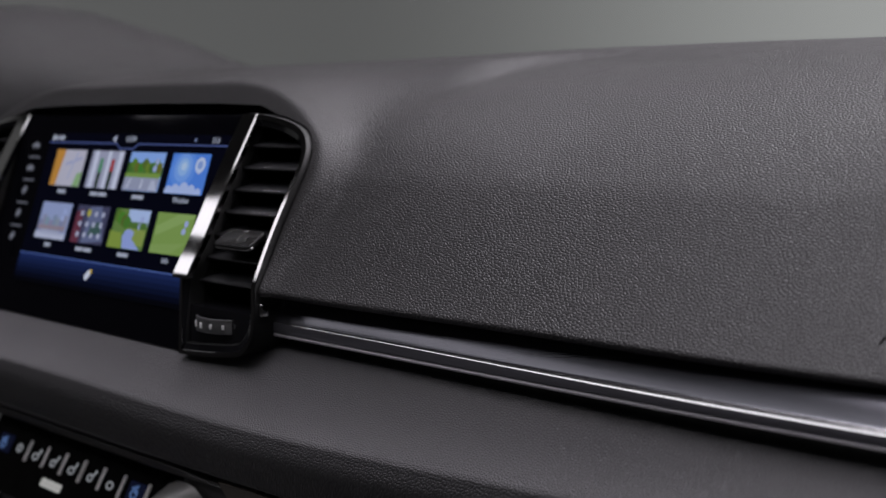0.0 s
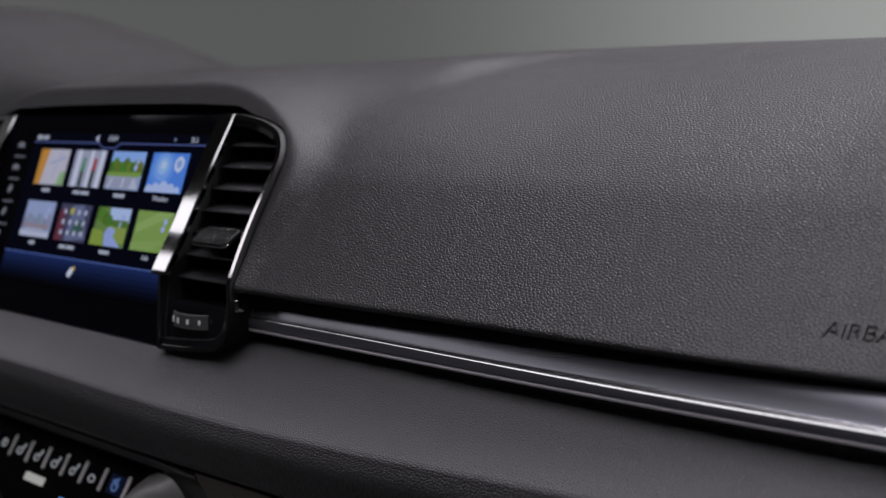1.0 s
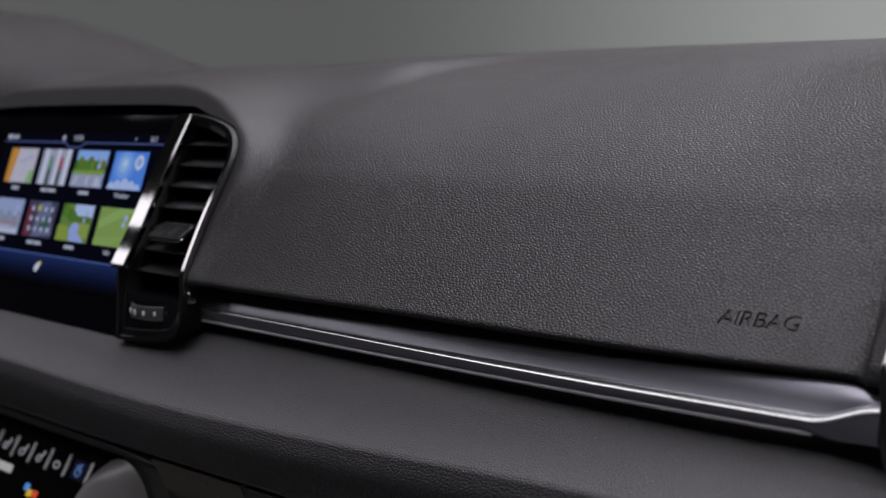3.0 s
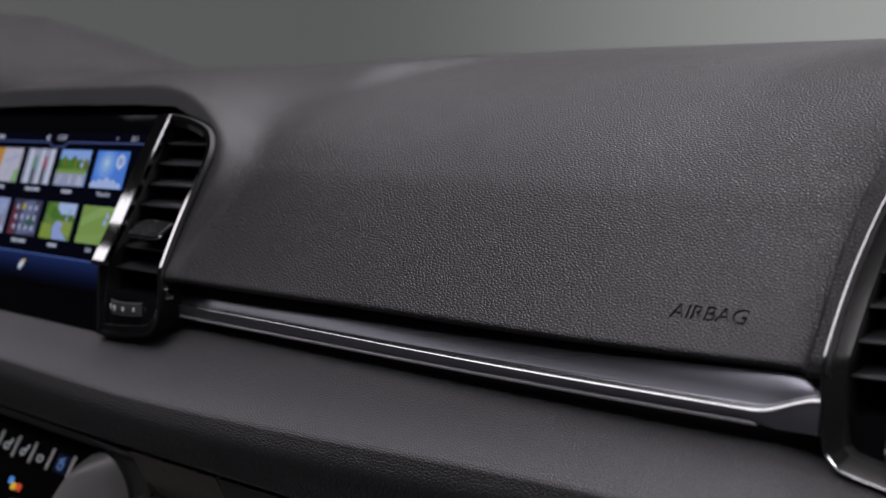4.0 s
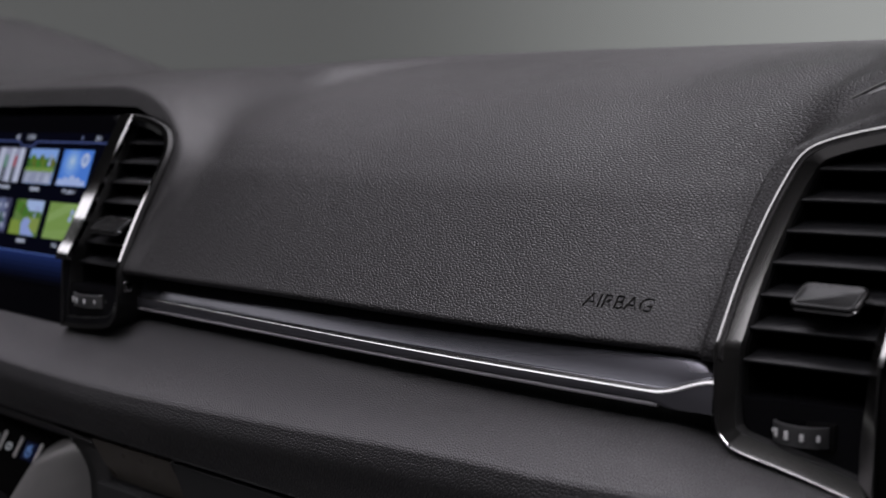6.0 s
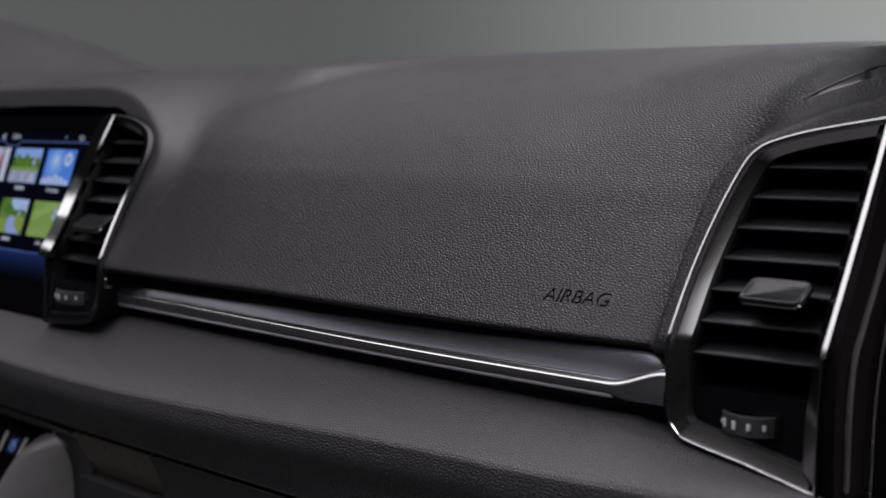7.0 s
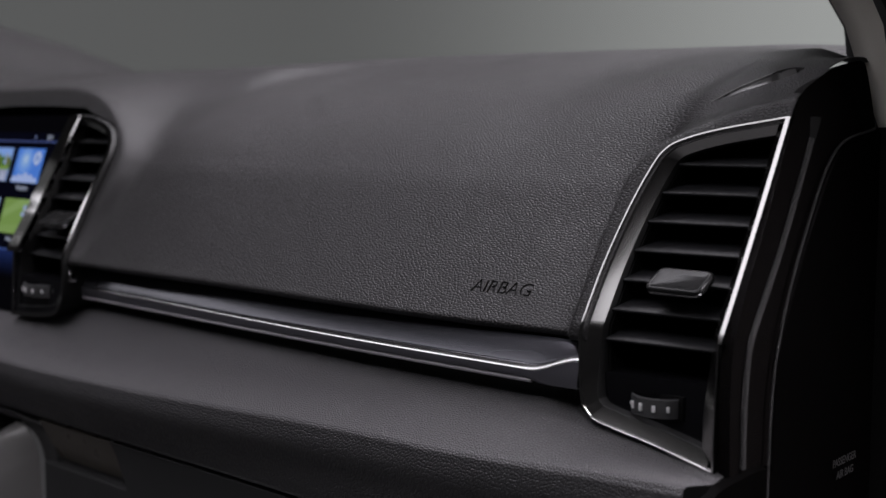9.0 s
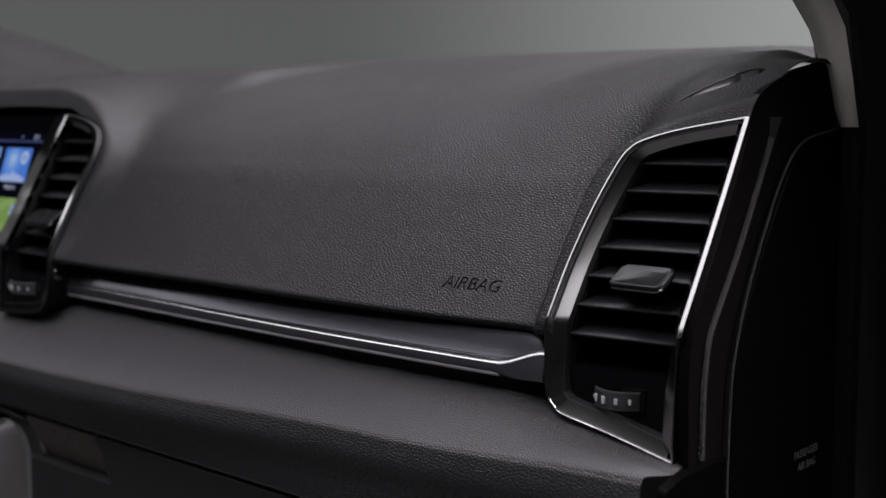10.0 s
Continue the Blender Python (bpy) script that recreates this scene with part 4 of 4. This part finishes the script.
cap = thing("dashboard_end_cap", (0.7, 0.08, 0.93), label="black plastic end cover of the dashboard with a printed notice", category="end cover")
edge = spline([(0, 0.0090, 0.8460), (0, 0.0105, 0.9030), (0, 0.0400, 0.9580), (0, 0.0655, 1.0050), (0, 0.0725, 1.0131), (0, 0.0853, 1.0184), (0, 0.1003, 1.0233), (0, 0.1160, 1.0268), (0, 0.1331, 1.0292), (0, 0.1406, 1.0289), (0, 0.1449, 1.0264), (0, 0.1520, 1.0130), (0, 0.1590, 0.9975)], 41)
tail = spline([(0, 0.012, 0.8460), (0, 0.05, 0.8440), (0, 0.10, 0.8435), (0, 0.150, 0.846)], 41)
rows = []
for j in range(13):
    rows.append([(cap_x(lerp(a.y, b.y, j / 12)) + 0.0005, lerp(a.y, b.y, j / 12), lerp(a.z, b.z, j / 12)) for a, b in zip(edge, tail)])
rows.insert(0, [(p.x - 0.0060, p.y + 0.0004, p.z - 0.0012) for p in [Vector(q) for q in rows[0]]])
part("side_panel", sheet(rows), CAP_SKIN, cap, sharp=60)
# narrow raised bead and the removable cover behind it
bead = [(cap_x(p.y) + 0.0012, p.y, p.z) for p in spline([(0, 0.0192, 0.848), (0, 0.0197, 0.877), (0, 0.0230, 0.900), (0, 0.0298, 0.912), (0, 0.0491, 0.9387), (0, 0.0728, 0.977), (0, 0.0808, 0.9916)], 40)]
part("bead", tube(bead, 0.0017), BEAD, cap, "grained bead along the edge")
rim = spline([(0, 0.0445, 0.70), (0, 0.0450, 0.824), (0, 0.0467, 0.8728), (0, 0.0510, 0.8988), (0, 0.0720, 0.9368), (0, 0.0897, 0.9629), (0, 0.1000, 0.9760), (0, 0.1135, 0.9865), (0, 0.135, 0.992), (0, 0.1560, 0.9970)], 60)
rows = []
for d, o in ((0.0, -0.004), (0.0, 0.0012), (0.0008, 0.0022), (0.0020, 0.0026)):
    rows.append([(cap_x(p.y) + o, p.y + d, p.z - d * 0.6) for p in rim])
rows.append([(cap_x(0.157) + 0.004, max(0.158, p.y), p.z - 0.004) for p in rim])
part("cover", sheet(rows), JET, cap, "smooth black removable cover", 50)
lip = [(cap_x(p.y) + 0.0032, p.y, p.z) for p in spline([(0, 0.0400, 0.70), (0, 0.0412, 0.848), (0, 0.0490, 0.902), (0, 0.0780, 0.9555), (0, 0.1070, 0.9870), (0, 0.1520, 0.9960)], 60)]
part("cover_lip", tube(lip, 0.0007), BEAD, cap, "thin rounded lip of the cover")
NOTICE = mat("grey_print", (0.046, 0.045, 0.044), 0.5)
turn = Matrix.Rotation(radians(90 + 5.7), 4, "Z") @ Matrix.Rotation(radians(90), 4, "X")
for words, y, z, size in (("PASSENGER", 0.1222, 0.8318, 0.0057), ("AIR BAG", 0.1232, 0.8252, 0.0057)):
    part("notice", text_mesh(words, size, Matrix.Translation((cap_x(y) + 0.0052, y, z)) @ turn, 0.0001, 0.95), NOTICE, cap, "pale grey printed notice")
bm = bmesh.new()
vs = [bm.verts.new((cap_x(0.133) + 0.0052, y, z)) for y, z in ((0.1325, 0.7990), (0.1345, 0.8040), (0.1345, 0.7960))]
bm.faces.new(vs)
part("notice_arrow", bm, NOTICE, cap)
foot = spline([(0, -0.020, 0.78), (0, -0.0190, 0.835), (0, -0.010, 0.8445), (0, 0.010, 0.8465), (0, 0.040, 0.8452), (0, 0.046, 0.83)], 30)
rows = [[(cap_x(p.y) + o, p.y + 0.001 * i, p.z - 0.001 * i) for p in foot] for i, o in enumerate((0.0002, 0.0015, 0.0030))]
rows.append([(cap_x(0.03) + 0.0035, lerp(p.y, 0.02, 0.9), 0.78) for p in foot])
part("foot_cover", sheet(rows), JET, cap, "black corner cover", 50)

# ---------------------------------------------------------------- glovebox
LID = leather("glovebox_plastic", (0.034, 0.034, 0.035), 0.55, grain=1400.0, strength=0.2, dist=0.0003)
glove = thing("glovebox", (0.45, -0.03, 0.72), label="closed dark plastic glovebox lid with a recessed handle", category="glovebox")


def glove_y(x):
    return lerp(-0.054, -0.041, ease(0.05, 0.55, x)) + 0.0215 + 0.02 * ease(0.56, 0.72, x)


rows = []
for z, d in ((0.7860, 0.012), (0.7862, 0.0015), (0.7850, 0.0), (0.7560, 0.0), (0.70, 0.0), (0.62, 0.01)):
    rows.append([(x, glove_y(x) + d, z) for x in [lerp(0.2500 + 0.55 * min(0.7860 - z, 0.0300), 0.70, i / 30) for i in range(31)]])
part("lid", sheet(rows), LID, glove, "dark grained plastic lid", 50)
rows = []
for z, d in ((0.7860, 0.012), (0.7862, 0.0015), (0.7850, 0.0), (0.7715, 0.0035), (0.7590, 0.0085), (0.7575, 0.02)):
    sl = (0.7860 - z) * 0.55
    rows.append([(x + sl, glove_y(x) + d, z) for x in [lerp(0.1540, 0.2460, i / 16) for i in range(17)]])
BROWN = vary_rough(mat("dark_bronze_plastic", (0.075, 0.064, 0.052), 0.3), 0.25, 0.38)
part("handle", sheet(rows), BROWN, glove, "dark bronze pull handle", 50)
rows = []
for z, d in ((0.7560, 0.012), (0.7563, 0.0012), (0.7553, 0.0), (0.70, 0.0), (0.62, 0.01)):
    rows.append([(x, glove_y(x) + d, z) for x in [lerp(0.160, 0.2667, i / 16) for i in range(17)]])
part("lid_corner", sheet(rows), LID, glove, "grained plastic below the handle", 50)

# ---------------------------------------------------------------- centre console and climate panel
def ac(x, z, d=0.0):
    """A point of the sloping climate panel; d: out of its face."""
    return Vector((x, -0.0165 + 0.57 * (z - 0.7616) * 1.0 - d * 0.868, z + d * 0.495))


CONSOLE = leather("console_plastic", (0.050, 0.048, 0.048), 0.55, grain=1300.0, strength=0.25, dist=0.0003)
console = thing("centre_console", (-0.04, 0.0, 0.7), label="dark grained console surround with satin silver cheek", category="console")
rows = []
for i in range(49):
    x = lerp(-0.30, 0.1535, i / 48)
    top = 0.7865 - 0.0035 * ease(0.1, 0.15, x)
    low = 0.7782 + 0.0010 * ease(0.10, 0.13, x)
    y = glove_y(x)
    rows.append([(x, y + 0.030, top), (x, y + 0.003, top - 0.0004), (x, y + 0.0014, top - 0.002), (x, y + 0.0030, lerp(top, low, 0.6)), (x, y + 0.0050, low), (x, y + 0.0080, low - 0.0012), (x, y + 0.018, low - 0.003)])
part("surround", sheet(rows), CONSOLE, console, sharp=45)
# rounded silver cheek: its outer contour, and the slanting edge along the climate panel
contour = spline([(0.0770, -0.0135, 0.7660), (0.0970, -0.0210, 0.7725), (0.1170, -0.0245, 0.7735), (0.1310, -0.0255, 0.7675), (0.1390, -0.0255, 0.7580), (0.1420, -0.0255, 0.7450), (0.1430, -0.025, 0.70), (0.1430, -0.02, 0.645)], 36)
rows = []
for i, q in enumerate(contour):
    z = lerp(0.7655, 0.645, (i / 35) ** 1.3)
    p = ac(0.0770 - 0.5 * (0.7655 - z), z, 0.002)
    rows.append([p.lerp(q, j / 12) + Vector((0, -0.011, 0.003)) * math.sin(math.pi * (j / 12) ** 0.7) * ease(0, 12, i) for j in range(13)])
part("cheek", sheet(rows), SILVER, console, "satin silver cheek", 70)
rows = []
for i in range(31):
    z = lerp(0.7788, 0.64, (i / 30) ** 1.4)
    a = 0.110
    for p, q in zip(contour[12:], contour[13:]):
        if q.z <= z <= p.z:
            a = lerp(p.x, q.x, (z - p.z) / min(-1e-9, q.z - p.z)) + 0.0005
    rows.append([(x, glove_y(x) + 0.0050 + 0.0006 * k, z) for k, x in enumerate([lerp(lerp(0.1536, 0.1700, min(1.0, (0.7860 - z) / 0.0300)), a, k / 8) for k in range(9)])])
part("side_filler", sheet(rows), CONSOLE, console, sharp=45)

climate = thing("climate_panel", (-0.04, -0.02, 0.75), label="gloss black climate control panel with a row of pale symbols", category="climate panel")
rows = [[ac(x, z, d) for x in [lerp(-0.17, 0.0880, i / 10) for i in range(11)]] for z, d in ((0.7865, -0.02), (0.7860, 0.0), (0.70, 0.0), (0.66, 0.0))]
part("fascia", sheet(rows), JET, climate, "gloss black fascia", 45)
TICK = mat("grey_separator_paint", (0.60, 0.58, 0.57), 0.5)
SYMBOL = glow("pale_symbol_light", (0.75, 0.78, 0.85), 0.24)
BLUE = glow("blue_symbol_light", (0.12, 0.22, 0.50), 0.42)


def stroke(pts, r, d=0.0012):
    return tube([ac(x, z, d) for x, z in pts], r, 6)


slope = Matrix.Rotation(math.atan(-0.57), 4, "X")
for i in range(7):
    x = -0.1064 + 0.0267 * i + (0.004 if i == 6 else 0)
    part("separator", block(ac(x, 0.7535, 0.001), (0.0036, 0.0016, 0.0165), 0.0006, 1, slope), TICK, climate, "grey separator tick")
    cx, cz = x - (0.0128 if i else 0.0135), 0.7532
    if i in (0, 6):
        if i == 0:
            part("key_symbol", stroke([(cx + 0.0030 * math.cos(a), cz + 0.0024 * math.sin(a)) for a in [k * 0.5 for k in range(13)]], 0.0008), SYMBOL, climate, "pale lit symbol")
            cx -= 0.0245
        part("backlit_key", block(ac(cx, cz, 0.0006), (0.0200, 0.0014, 0.0140), 0.0005, 1, slope), glow("blue_key_light", (0.03, 0.04, 0.12), 0.12), climate, "dim blue backlit key")
        bm = stroke([(cx + 0.0034 * math.cos(a), cz - 0.001 + 0.0028 * math.sin(a)) for a in [k * 0.8 for k in range(9)]] + [(cx, cz), (cx + 0.002, cz + 0.004), (cx - 0.004, cz + 0.002)], 0.0008, 0.002)
        part("key_symbol", bm, BLUE, climate, "blue lit symbol")
    else:
        w = 0.0030 + 0.0008 * (i % 2)
        bm = stroke([(cx + w * math.cos(a) - 0.001, cz - 0.0015 + 0.0021 * math.sin(a)) for a in [k * 0.5 for k in range(13)]], 0.0007)
        if i != 5:
            add = stroke([(cx + 0.002, cz), (cx + 0.0045, cz + 0.0035), (cx + 0.0035, cz + 0.0036)], 0.0008)
            tmp = bpy.data.meshes.new("tmp")
            add.to_mesh(tmp)
            add.free()
            bm.from_mesh(tmp)
            bpy.data.meshes.remove(tmp)
        part("key_symbol", bm, SYMBOL, climate, "pale lit symbol")
for k in range(3):
    part("label_bar", block(ac(-0.0670 + 0.0095 * k, 0.7388, 0.0008), (0.0085, 0.0012, 0.0062), 0.0012, 2, slope), glow("white_label_light", (0.8, 0.8, 0.78), 0.4), climate)


def knob(x, z):
    t = part("knob", tube([ac(x, z, 0.0), ac(x, z, 0.018), ac(x, z, 0.0195)], 0.021, 28), SATIN, climate, "ribbed black knob with a silver ring")
    ring = [ac(x + 0.0215 * math.cos(a), z + 0.0215 * 0.868 * math.sin(a), 0.016) for a in [2 * math.pi * k / 36 for k in range(37)]]
    part("knob_ring", tube(ring, 0.0016), CHROME, t, "silver ring")
    return t


knob(-0.1010, 0.7050)
knob(0.0350, 0.7050)
for x, z, col in ((-0.0120, 0.7325, (0.1, 0.35, 0.9)), (-0.0060, 0.7295, (0.9, 0.55, 0.05)), (0.0020, 0.7300, (0.8, 0.10, 0.04))):
    part("coloured_mark", block(ac(x, z, 0.0008), (0.0062, 0.0012, 0.0052), 0.001, 2, slope), glow("mark_light", col, 0.6), climate)

# ---------------------------------------------------------------- driver's instrument hood
binnacle = thing("instrument_hood", (-0.5, 0.2, 1.0), label="charcoal padded hood over the driver's instruments", category="instrument hood")
rows = []
for i in range(49):
    x = lerp(-0.86, -0.10, i / 48)
    h = 0.012 + 0.074 * ease(-0.19, -0.46, x) - 0.022 * ease(-0.21, -0.11, x)
    front = 0.0 + 0.03 * ease(-0.36, -0.22, x)
    rows.append([Vector((x, y + front * (1 - min(1.0, y / 0.2)), z + h * f)) for y, z, f in ((0.006, 0.90, 0), (0.012, 0.960, 0), (0.018, 1.0, 0.1), (0.026, 1.018, 0.35), (0.045, 1.027, 0.62), (0.070, 1.03, 0.80), (0.10, 1.03, 0.93), (0.16, 1.03, 1.0), (0.22, 1.03, 0.97), (0.30, 1.03, 0.75), (0.38, 1.03, 0.35), (0.46, 1.03, -0.2))])
part("hood_shell", wall_of(rows, 0.004), HOOD_SKIN_LIT, binnacle, sharp=70)
